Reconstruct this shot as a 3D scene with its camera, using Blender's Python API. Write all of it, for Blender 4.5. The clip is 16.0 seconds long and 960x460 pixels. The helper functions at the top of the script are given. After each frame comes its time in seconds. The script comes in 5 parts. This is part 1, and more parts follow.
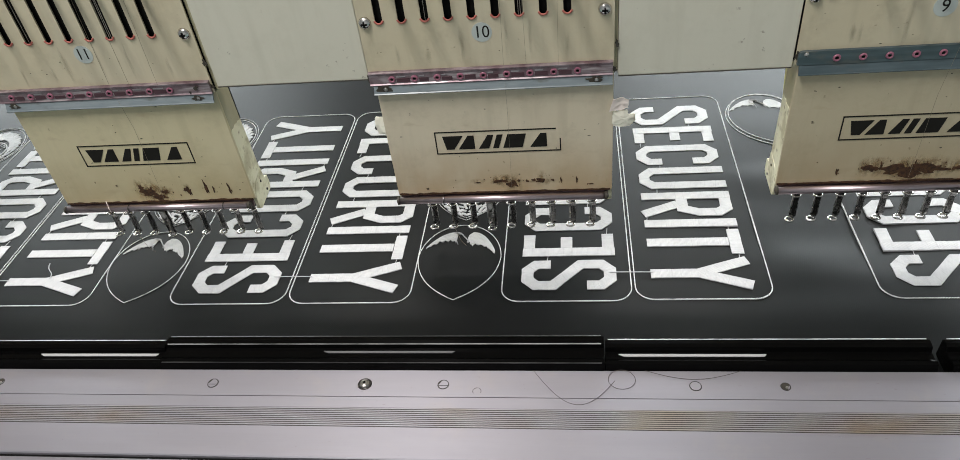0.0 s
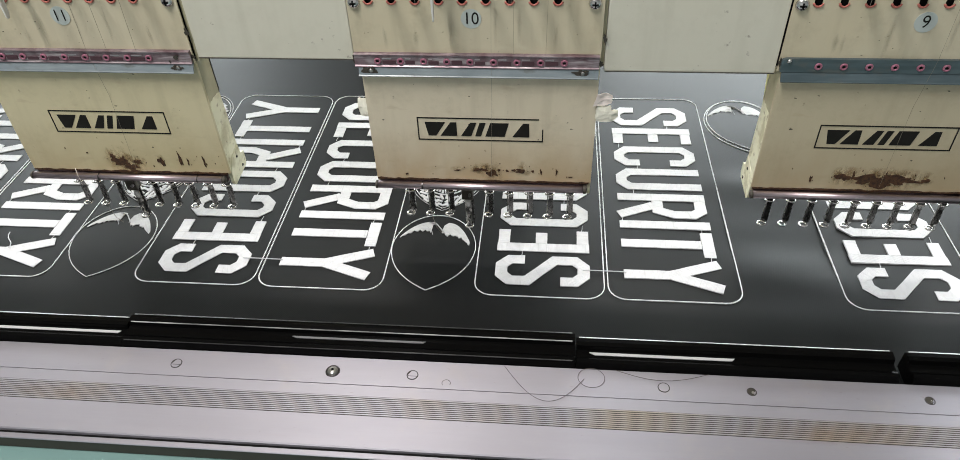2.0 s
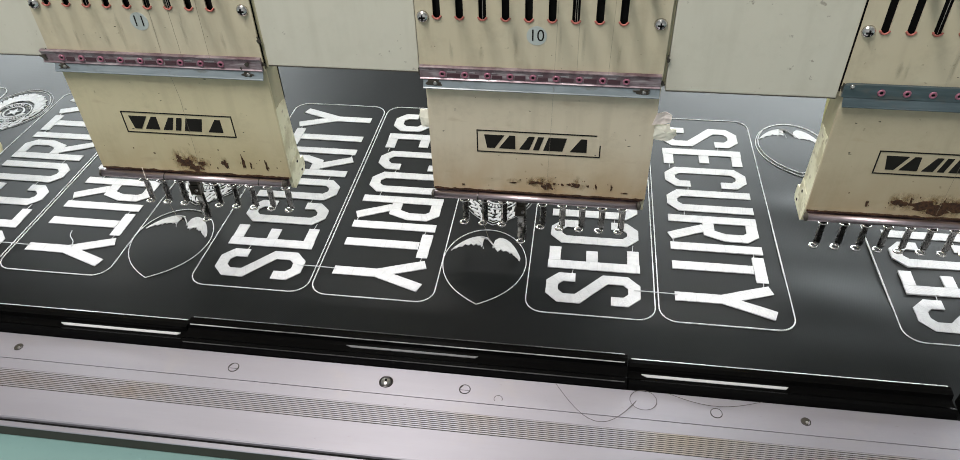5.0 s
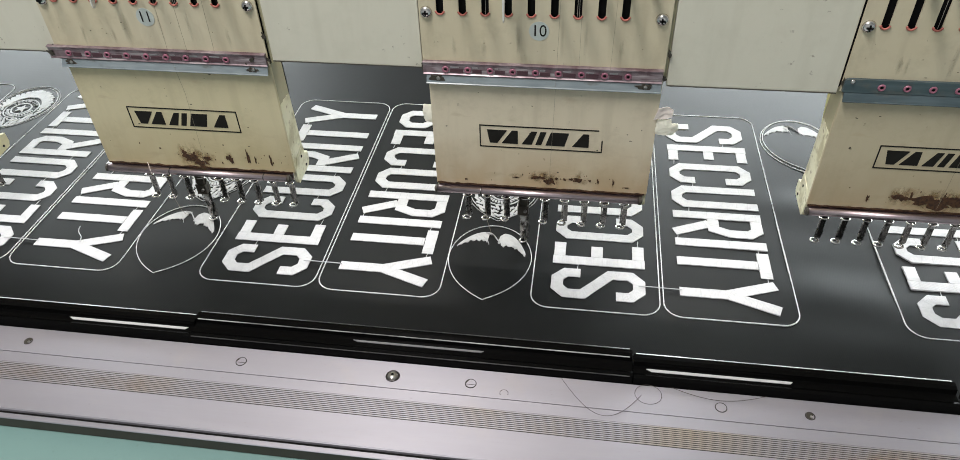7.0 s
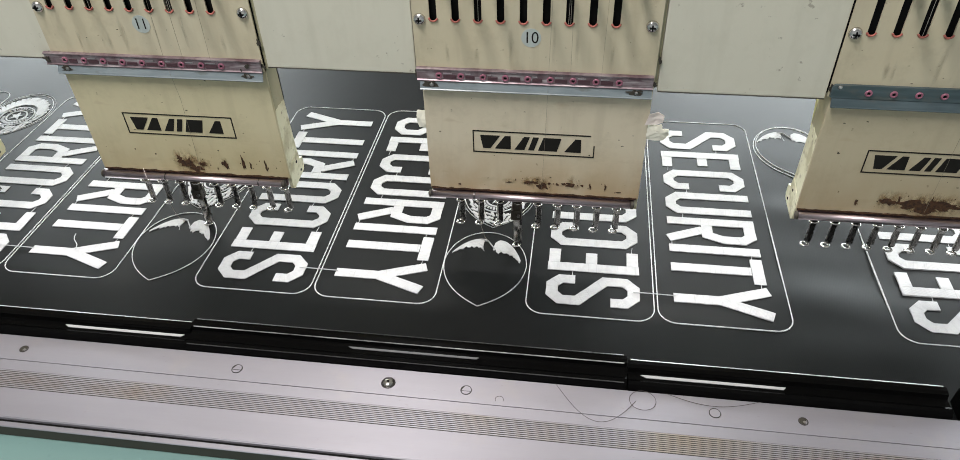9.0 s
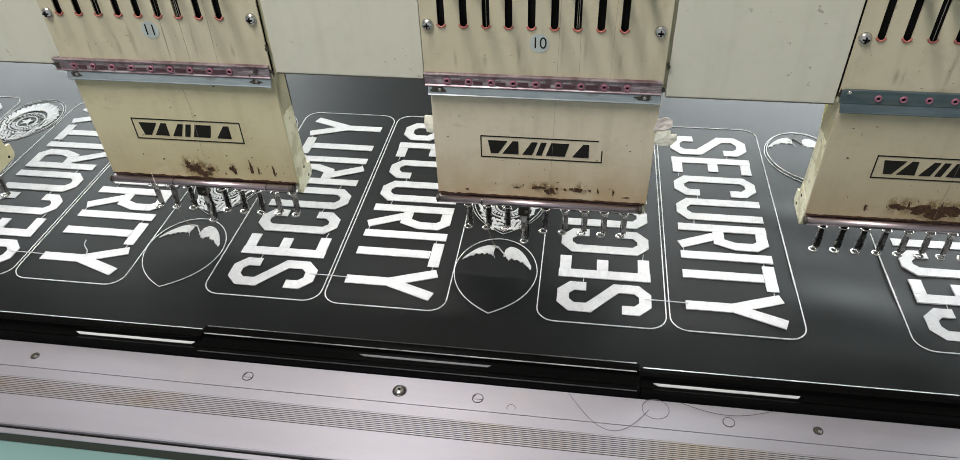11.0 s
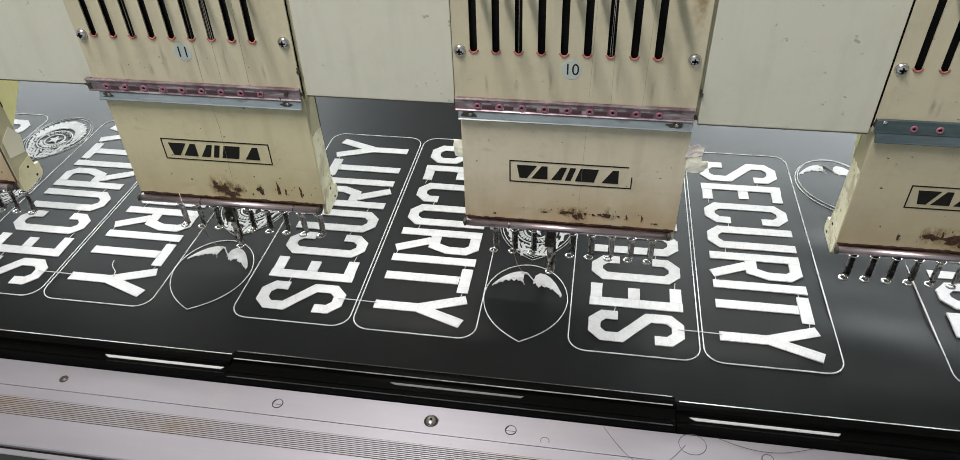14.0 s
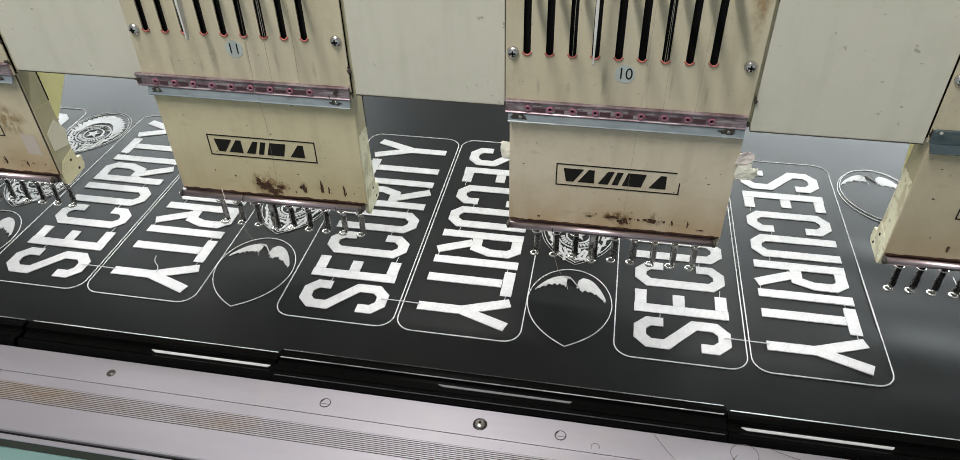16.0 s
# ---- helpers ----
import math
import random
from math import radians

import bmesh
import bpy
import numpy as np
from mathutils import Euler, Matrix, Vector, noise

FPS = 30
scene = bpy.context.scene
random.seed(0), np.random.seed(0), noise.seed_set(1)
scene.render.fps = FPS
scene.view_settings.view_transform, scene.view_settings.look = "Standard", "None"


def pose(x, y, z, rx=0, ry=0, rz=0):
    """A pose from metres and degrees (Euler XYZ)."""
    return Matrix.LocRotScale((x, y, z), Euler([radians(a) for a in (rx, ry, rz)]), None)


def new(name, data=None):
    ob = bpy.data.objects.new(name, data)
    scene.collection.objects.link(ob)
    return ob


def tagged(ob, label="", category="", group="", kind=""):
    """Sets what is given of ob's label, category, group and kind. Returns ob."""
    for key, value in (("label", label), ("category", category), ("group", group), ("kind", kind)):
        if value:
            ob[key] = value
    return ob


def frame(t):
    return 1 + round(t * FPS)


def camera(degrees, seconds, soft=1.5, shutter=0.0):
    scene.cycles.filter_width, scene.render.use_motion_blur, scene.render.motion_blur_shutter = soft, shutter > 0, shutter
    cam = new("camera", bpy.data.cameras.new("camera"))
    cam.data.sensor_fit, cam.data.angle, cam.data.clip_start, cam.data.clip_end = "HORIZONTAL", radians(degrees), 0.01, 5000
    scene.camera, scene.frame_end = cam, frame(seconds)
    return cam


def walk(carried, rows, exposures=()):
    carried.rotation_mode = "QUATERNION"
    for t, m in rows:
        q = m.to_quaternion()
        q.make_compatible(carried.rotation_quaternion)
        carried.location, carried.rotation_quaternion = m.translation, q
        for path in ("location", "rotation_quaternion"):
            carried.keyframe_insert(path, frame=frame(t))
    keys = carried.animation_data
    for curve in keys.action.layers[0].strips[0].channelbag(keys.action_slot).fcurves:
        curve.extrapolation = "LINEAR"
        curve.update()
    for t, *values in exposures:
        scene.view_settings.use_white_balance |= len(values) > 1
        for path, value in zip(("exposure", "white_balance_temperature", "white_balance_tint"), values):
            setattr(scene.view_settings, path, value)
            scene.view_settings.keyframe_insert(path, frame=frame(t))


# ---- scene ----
cam = camera(65.75, 16.0, soft=0.7)
# seconds, eye, heading, tilt, roll
ROUTE = [
    (0, 0.1012, -0.4192, 0.4411, 9.82, -39.88, -7.56),
    (0.2, 0.1024, -0.4182, 0.4412, 10.19, -39.94, -7.64),
    (0.5, 0.1025, -0.4187, 0.4428, 11.00, -40.00, -8.50),
    (0.7, 0.1039, -0.4178, 0.4421, 10.35, -40.00, -8.01),
    (1, 0.1024, -0.4153, 0.4388, 9.33, -40.19, -6.54),
    (1.2, 0.1027, -0.4221, 0.4421, 9.33, -40.23, -6.17),
    (1.5, 0.1009, -0.4191, 0.4392, 8.43, -40.84, -5.31),
    (1.6, 0.0994, -0.4196, 0.4397, 7.82, -41.23, -4.41),
    (1.7, 0.0976, -0.4175, 0.4377, 6.11, -41.47, -2.86),
    (1.8, 0.0961, -0.4182, 0.4378, 6.01, -41.47, -2.58),
    (1.9, 0.0945, -0.4191, 0.4385, 5.85, -41.15, -2.16),
    (2, 0.0931, -0.4212, 0.4398, 6.57, -40.80, -2.45),
    (2.2, 0.0874, -0.4225, 0.4417, 7.22, -40.62, -2.51),
    (2.5, 0.0788, -0.4242, 0.4445, 8.61, -40.69, -2.58),
    (2.7, 0.0765, -0.4250, 0.4454, 9.02, -40.71, -2.78),
    (3, 0.0746, -0.4243, 0.4455, 8.86, -40.58, -2.58),
    (3.2, 0.0737, -0.4240, 0.4452, 9.00, -40.64, -2.37),
    (3.5, 0.0718, -0.4232, 0.4445, 8.84, -40.73, -2.05),
    (3.7, 0.0720, -0.4237, 0.4460, 8.85, -40.62, -1.87),
    (4, 0.0711, -0.4251, 0.4480, 8.77, -40.12, -1.84),
    (4.2, 0.0708, -0.4261, 0.4486, 8.95, -40.16, -1.86),
    (6.3, 0.0707, -0.4328, 0.4501, 9.24, -40.23, -2.08),
    (6.5, 0.0709, -0.4335, 0.4502, 9.62, -40.37, -2.22),
    (7, 0.0718, -0.4342, 0.4506, 9.42, -40.37, -2.14),
    (7.5, 0.0747, -0.4342, 0.4505, 9.12, -40.26, -2.18),
    (7.7, 0.0758, -0.4337, 0.4505, 8.99, -40.23, -2.19),
    (8, 0.0764, -0.4343, 0.4513, 9.19, -40.16, -2.23),
    (8.5, 0.0762, -0.4362, 0.4532, 9.31, -40.10, -2.28),
    (9, 0.0743, -0.4383, 0.4538, 8.97, -40.00, -1.97),
    (11.5, 0.0706, -0.4368, 0.4562, 9.62, -39.62, -2.23),
    (11.7, 0.0667, -0.4381, 0.4570, 9.86, -39.45, -1.96),
    (12, 0.0629, -0.4390, 0.4575, 9.82, -39.44, -1.99),
    (12.5, 0.0610, -0.4394, 0.4579, 9.90, -39.17, -1.92),
    (12.7, 0.0616, -0.4378, 0.4581, 10.06, -38.98, -2.13),
    (13, 0.0619, -0.4348, 0.4583, 9.92, -39.15, -2.18),
    (13.2, 0.0626, -0.4330, 0.4575, 10.00, -39.21, -2.26),
    (13.5, 0.0628, -0.4303, 0.4567, 9.90, -39.43, -2.35),
    (13.7, 0.0599, -0.4306, 0.4573, 9.77, -39.17, -2.30),
    (14, 0.0564, -0.4320, 0.4604, 10.35, -38.65, -2.11),
    (14.2, 0.0539, -0.4331, 0.4608, 10.33, -38.62, -1.85),
    (14.5, 0.0506, -0.4334, 0.4595, 10.12, -38.72, -1.41),
    (14.7, 0.0463, -0.4332, 0.4593, 10.25, -38.88, -1.18),
    (15, 0.0413, -0.4345, 0.4604, 11.01, -38.42, -1.65),
    (15.2, 0.0378, -0.4343, 0.4602, 11.33, -38.47, -1.69),
    (15.5, 0.0326, -0.4354, 0.4604, 11.57, -38.58, -1.70),
    (15.7, 0.0306, -0.4362, 0.4604, 11.54, -38.60, -1.58),
    (16, 0.0265, -0.4365, 0.4605, 11.09, -38.46, -1.32),
]
walk(cam, [(t, pose(x, y, z, 90 + tilt, 0, turn) @ pose(0, 0, 0, 0, 0, roll)) for t, x, y, z, turn, tilt, roll in ROUTE],
     [(0, -0.28), (0.5, -0.26), (1.0, -0.08), (1.5, -0.06), (13.5, -0.05), (14.5, -0.11), (16, -0.12)])
# seconds, shift of the sewing frame and its cloth over the table
DRIFT = [
    (0, -0.0033, 0.0121),
    (0.5, -0.0034, 0.0100),
    (1, -0.0051, 0.0094),
    (1.5, -0.0053, 0.0077),
    (2, -0.0034, 0.0074),
    (2.5, -0.0020, 0.0075),
    (3, -0.0021, 0.0066),
    (3.5, -0.0020, 0.0056),
    (4, -0.0033, 0.0038),
    (6.5, -0.0007, 0.0002),
    (7, -0.0000, -0.0000),
    (7.5, 0.0016, -0.0001),
    (8, 0.0029, -0.0003),
    (8.5, 0.0018, -0.0022),
    (9, 0.0017, -0.0029),
    (11.5, 0.0053, -0.0056),
    (12, 0.0058, -0.0062),
    (12.5, 0.0077, -0.0048),
    (13, 0.0084, -0.0052),
    (13.5, 0.0084, -0.0069),
    (14, 0.0091, -0.0080),
    (14.5, 0.0098, -0.0079),
    (15, 0.0115, -0.0056),
    (15.5, 0.0118, -0.0058),
    (16, 0.0124, -0.0087),
]

# ---------------------------------------------------------------- light
# Weak bluish ambient, raised to lift the dark parts under the heads.
world = bpy.data.worlds.new("ambient_fill")
scene.world = world
world.use_nodes = True
world.node_tree.nodes["Background"].inputs[0].default_value = (0.80, 0.90, 1.0, 1)
world.node_tree.nodes["Background"].inputs[1].default_value = 0.075


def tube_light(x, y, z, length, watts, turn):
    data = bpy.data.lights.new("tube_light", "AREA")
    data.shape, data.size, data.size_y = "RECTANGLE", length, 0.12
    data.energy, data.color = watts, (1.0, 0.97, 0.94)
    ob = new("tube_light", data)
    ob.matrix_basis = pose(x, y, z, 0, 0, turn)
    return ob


# Unseen, assumed lamps: one casts the lever shadows, one brightens the far letters.
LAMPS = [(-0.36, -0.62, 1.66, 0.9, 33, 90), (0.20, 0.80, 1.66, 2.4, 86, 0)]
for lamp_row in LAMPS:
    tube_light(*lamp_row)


def window_light(x, y, z, wide, high, watts, turn):
    """Light of an assumed, unseen window, set in its opening."""
    data = bpy.data.lights.new("assumed_window_light", "AREA")
    data.shape, data.size, data.size_y = "RECTANGLE", wide, high
    data.energy, data.color = watts, (0.90, 0.98, 1.0)
    ob = new("assumed_window_light", data)
    ob.matrix_basis = pose(x, y, z, 90, 0, turn)
    return ob


# unseen windows in the far wall, added for the cloth to reflect: middle, width, sill, head, watts
NORTH_WINDOWS = [(1.30, 2.1, 0.45, 1.65, 146), (-2.30, 2.2, 0.45, 1.65, 104)]
NORTH, SOUTH = 2.60, -2.60
for wx, ww, wz0, wz1, watts in NORTH_WINDOWS:
    window_light(wx, NORTH - 0.01, (wz0 + wz1) / 2, ww, wz1 - wz0, watts, 180)
scene.view_settings.exposure = 0.0


# ---------------------------------------------------------------- materials
class Mat:
    """A node material with a principled surface, built step by step."""

    def __init__(self, name, base, rough=0.5, metal=0.0, spec=0.5):
        self.m = bpy.data.materials.new(name)
        self.m.use_nodes = True
        self.t = self.m.node_tree
        self.b = self.t.nodes["Principled BSDF"]
        self.b.inputs["Base Color"].default_value = (*base, 1)
        self.b.inputs["Roughness"].default_value = rough
        self.b.inputs["Metallic"].default_value = metal
        self.b.inputs["Specular IOR Level"].default_value = spec
        self.base = base

    def node(self, kind, **sets):
        n = self.t.nodes.new(kind)
        for k, val in sets.items():
            n.inputs[k].default_value = val
        return n

    def link(self, a, b):
        self.t.links.new(a, b)

    def coords(self, scale=(1, 1, 1), which="Object"):
        c = self.node("ShaderNodeTexCoord")
        mp = self.node("ShaderNodeMapping")
        mp.inputs["Scale"].default_value = scale
        self.link(c.outputs[which], mp.inputs["Vector"])
        return mp.outputs["Vector"]

    def noise(self, vec, scale, detail=4.0, rough=0.55):
        n = self.node("ShaderNodeTexNoise", Scale=scale, Detail=detail, Roughness=rough)
        self.link(vec, n.inputs["Vector"])
        return n.outputs["Fac"]

    def ramp(self, fac, lo, hi, c0=(0, 0, 0), c1=(1, 1, 1)):
        r = self.t.nodes.new("ShaderNodeValToRGB")
        r.color_ramp.elements[0].position, r.color_ramp.elements[1].position = lo, hi
        r.color_ramp.elements[0].color, r.color_ramp.elements[1].color = (*c0, 1), (*c1, 1)
        self.link(fac, r.inputs["Fac"])
        return r.outputs["Color"]

    def tint(self, fac, colour, amount=1.0):
        """Mix another colour over the present one where fac is high."""
        mix = self.t.nodes.new("ShaderNodeMix")
        mix.data_type = "RGBA"
        mul = self.node("ShaderNodeMath")
        mul.operation = "MULTIPLY"
        mul.inputs[1].default_value = amount
        self.link(fac, mul.inputs[0])
        self.link(mul.outputs[0], mix.inputs[0])
        src = self.b.inputs["Base Color"]
        if src.is_linked:
            self.link(src.links[0].from_socket, mix.inputs[6])
        else:
            mix.inputs[6].default_value = src.default_value
        mix.inputs[7].default_value = (*colour, 1)
        self.link(mix.outputs[2], src)
        return self

    def rough(self, fac, lo, hi):
        mr = self.node("ShaderNodeMapRange")
        mr.inputs["To Min"].default_value, mr.inputs["To Max"].default_value = lo, hi
        self.link(fac, mr.inputs["Value"])
        self.link(mr.outputs[0], self.b.inputs["Roughness"])
        return self

    def fade(self, fac, amount):
        """Let the surface thin out towards the rim of a stain (its u runs from 0 to 1)."""
        c = self.node("ShaderNodeTexCoord")
        sp = self.node("ShaderNodeSeparateXYZ")
        self.link(c.outputs["UV"], sp.inputs[0])
        mr = self.node("ShaderNodeMapRange")
        mr.inputs["To Min"].default_value, mr.inputs["To Max"].default_value = amount, 0.0
        self.link(sp.outputs["X"], mr.inputs["Value"])
        mul = self.node("ShaderNodeMath")
        mul.operation = "MULTIPLY"
        self.link(fac, mul.inputs[0])
        self.link(mr.outputs[0], mul.inputs[1])
        self.link(mul.outputs[0], self.b.inputs["Alpha"])
        return self

    def bump(self, fac, strength, dist):
        bp = self.node("ShaderNodeBump", Strength=strength, Distance=dist)
        self.link(fac, bp.inputs["Height"])
        if self.b.inputs["Normal"].is_linked:
            self.link(self.b.inputs["Normal"].links[0].from_socket, bp.inputs["Normal"])
        self.link(bp.outputs[0], self.b.inputs["Normal"])
        return self


def paint(name, base, grime, warm, oil=None, soak=0.0):
    m = Mat(name, base, 0.42)
    v = m.coords()
    m.tint(m.ramp(m.noise(v, 9, 5), 0.42, 0.72), warm, 0.55)
    m.tint(m.ramp(m.noise(m.coords((60, 60, 7)), 1.0, 4), 0.56, 0.78), grime, 0.30)
    m.tint(m.ramp(m.noise(v, 150, 3), 0.69, 0.74), (0.10, 0.07, 0.04), 0.5)
    m.tint(m.ramp(m.noise(v, 38, 6, 0.7), 0.50, 0.80), grime, 0.35)
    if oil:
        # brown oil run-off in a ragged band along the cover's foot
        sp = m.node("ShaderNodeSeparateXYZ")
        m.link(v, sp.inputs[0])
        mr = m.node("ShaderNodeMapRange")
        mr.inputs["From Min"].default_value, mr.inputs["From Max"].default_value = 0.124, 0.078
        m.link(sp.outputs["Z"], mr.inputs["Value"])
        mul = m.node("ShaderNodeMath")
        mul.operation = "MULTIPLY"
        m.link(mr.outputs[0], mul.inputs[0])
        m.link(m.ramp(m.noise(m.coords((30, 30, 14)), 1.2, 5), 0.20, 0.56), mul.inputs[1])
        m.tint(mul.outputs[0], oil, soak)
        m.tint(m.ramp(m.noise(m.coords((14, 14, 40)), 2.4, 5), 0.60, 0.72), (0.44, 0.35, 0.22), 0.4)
    m.rough(m.noise(v, 25, 3), 0.34, 0.55)
    m.bump(m.noise(v, 700, 2), 0.12, 0.0004)
    return m.m


def metal(name, base, rough=0.25, streak=(1, 1, 1), spread=0.12):
    m = Mat(name, base, rough, 1.0)
    n = m.noise(m.coords(streak), 60, 4)
    m.rough(n, rough - spread, rough + spread)
    m.tint(m.ramp(m.noise(m.coords(), 90, 4), 0.5, 0.75), tuple(c * 0.6 for c in base), 0.5)
    m.bump(n, 0.06, 0.0003)
    return m.m


def make_rosy():
    # Rosy reflection, dark patches and pale highlights are put into the base colour.
    m = Mat("painted_reflection_strip", (0.30, 0.235, 0.255), 0.40, 0.45)
    n = m.noise(m.coords((50, 8, 30)), 2.2, 4)
    m.tint(m.ramp(n, 0.35, 0.65), (0.15, 0.085, 0.10), 0.9)
    m.tint(m.ramp(m.noise(m.coords((30, 30, 240)), 1.4, 3), 0.50, 0.70), (0.62, 0.54, 0.56), 0.8)
    m.rough(n, 0.28, 0.5)
    return m.m


CREAM = paint("cream_paint", (0.575, 0.515, 0.378), (0.28, 0.235, 0.15), (0.575, 0.49, 0.315))
# the covers have aged each in its own tint; head 9's paint also holds the weaker light there
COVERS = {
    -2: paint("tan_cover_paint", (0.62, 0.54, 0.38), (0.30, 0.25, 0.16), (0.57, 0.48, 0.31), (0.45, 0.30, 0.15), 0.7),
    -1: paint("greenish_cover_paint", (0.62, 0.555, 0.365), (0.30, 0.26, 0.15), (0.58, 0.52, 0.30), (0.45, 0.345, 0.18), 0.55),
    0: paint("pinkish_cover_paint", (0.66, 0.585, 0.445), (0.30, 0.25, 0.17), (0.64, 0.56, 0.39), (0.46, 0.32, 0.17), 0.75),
    1: paint("shaded_brownish_cover_paint", (0.53, 0.465, 0.325), (0.28, 0.23, 0.14), (0.48, 0.42, 0.27), (0.40, 0.29, 0.16), 0.6),
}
PANEL = paint("grey_cream_paint", (0.63, 0.61, 0.515), (0.48, 0.46, 0.37), (0.65, 0.62, 0.51))
YELLOW = paint("yellowed_paint", (0.60, 0.55, 0.34), (0.26, 0.21, 0.11), (0.78, 0.75, 0.55))
# Brighter copy of the yellowed paint, with the bracket's light in its colour.
BRIGHT = paint("lit_yellowed_paint", (0.74, 0.71, 0.34), (0.50, 0.46, 0.20), (0.78, 0.76, 0.44))
# Soiled paint that also carries the shade of the recessed cheeks.
OLIVE = paint("soiled_shaded_olive_paint", (0.40, 0.37, 0.24), (0.16, 0.13, 0.07), (0.62, 0.58, 0.40))
# Near-black that puts the shade of slots, holes and gaps into colour.
DARK = Mat("cavity_shade", (0.003, 0.003, 0.003), 0.8, spec=0.2).m
CHROME = metal("polished_steel", (0.70, 0.68, 0.66), 0.24, (1, 1, 1), 0.06)
STEEL = metal("worn_steel", (0.46, 0.44, 0.42), 0.28)
PIPE = metal("rosy_steel_tube", (0.56, 0.46, 0.49), 0.33, (2, 40, 40), 0.08)
RAIL = make_rosy()
GUARD = metal("dark_rosy_steel", (0.30, 0.22, 0.235), 0.35, (2, 40, 40), 0.08)
DARKROSE = Mat("dark_rose_reflection", (0.075, 0.032, 0.042), 0.4).m
SLOTTHREAD = Mat("slot_thread", (0.42, 0.40, 0.35), 0.6).m
# Dark brown for grease, and for shade painted into grooves and under edges.
GREASESHADE = Mat("grease_and_shade", (0.045, 0.038, 0.028), 0.6).m
DARKSTEEL = metal("oily_dark_steel", (0.12, 0.11, 0.11), 0.35)
LEVER = Mat("pale_steel", (0.78, 0.76, 0.73), 0.35, 0.2).m
FOOT = metal("worn_dark_steel", (0.26, 0.25, 0.24), 0.26)
GRIME = Mat("oily_grime", (0.24, 0.21, 0.15), 0.5)
GRIME.fade(GRIME.ramp(GRIME.noise(GRIME.coords((300, 300, 40)), 1.0, 4), 0.25, 0.70), 0.40)
GRIME = GRIME.m
PINKTAPE = Mat("pinkish_tape", (0.58, 0.50, 0.44), 0.5).m
PALETAPE = Mat("cream_tape", (0.62, 0.59, 0.47), 0.5).m
PINK = Mat("pink_ceramic", (0.33, 0.125, 0.18), 0.3).m
RED = Mat("red_plastic", (0.44, 0.135, 0.105), 0.5).m
INK = Mat("black_ink", (0.011, 0.010, 0.008), 0.6, spec=0.25).m
STICKER = Mat("pale_blue_sticker", (0.46, 0.505, 0.485), 0.45).m
WHITEBAR = Mat("white_plastic", (0.60, 0.60, 0.61), 0.35).m
# Highlights of the clips' edges, put into colour as broken pale lines.
EDGELIGHT = Mat("edge_highlight", (0.02, 0.02, 0.02), 0.3)
EDGELIGHT.tint(EDGELIGHT.ramp(EDGELIGHT.noise(EDGELIGHT.coords((9, 1, 1)), 1.3, 4), 0.36, 0.56), (0.50, 0.50, 0.50), 1.0)
EDGELIGHT = EDGELIGHT.m
DIMEDGELIGHT = Mat("faint_edge_highlight", (0.008, 0.008, 0.008), 0.3)
DIMEDGELIGHT.tint(DIMEDGELIGHT.ramp(DIMEDGELIGHT.noise(DIMEDGELIGHT.coords((7, 1, 1)), 1.7, 4), 0.45, 0.66), (0.075, 0.075, 0.075), 1.0)
DIMEDGELIGHT = DIMEDGELIGHT.m
GREYBAR = Mat("scuffed_plastic", (0.20, 0.20, 0.21), 0.35).m


def make_acrylic(name, base, pale):
    m = Mat(name, base, 0.28)
    n = m.noise(m.coords((6, 60, 60)), 4, 4)
    m.tint(m.ramp(n, 0.4, 0.7), pale, 0.7)
    m.tint(m.ramp(m.noise(m.coords((40, 40, 90)), 1.5, 4), 0.58, 0.70), (0.10, 0.10, 0.09), 0.6)
    return m.m


def make_mottled():
    m = Mat("mottled_yellow_paint", (0.78, 0.76, 0.57), 0.45)
    m.tint(m.ramp(m.noise(m.coords(), 75, 3), 0.46, 0.64), (0.48, 0.44, 0.27), 0.85)
    m.tint(m.ramp(m.noise(m.coords(), 190, 4), 0.58, 0.70), (0.24, 0.18, 0.09), 0.7)
    m.bump(m.noise(m.coords(), 300, 3), 0.3, 0.0006)
    return m.m


def make_rust():
    m = Mat("rust", (0.080, 0.036, 0.015), 0.85)
    n = m.noise(m.coords(), 420, 5)
    m.tint(m.ramp(n, 0.42, 0.60), (0.030, 0.014, 0.007), 0.9)
    m.tint(m.ramp(m.noise(m.coords(), 900, 3), 0.60, 0.72), (0.20, 0.10, 0.045), 0.6)
    m.bump(n, 0.5, 0.0006)
    return m.m


def make_stain():
    m = Mat("oil_stain", (0.36, 0.24, 0.11), 0.5)
    n = m.noise(m.coords(), 160, 5)
    m.tint(m.ramp(n, 0.35, 0.7), (0.46, 0.34, 0.18), 0.9)
    m.fade(m.ramp(m.noise(m.coords((1, 1, 0.6)), 210, 5), 0.36, 0.66), 1.1)
    return m.m


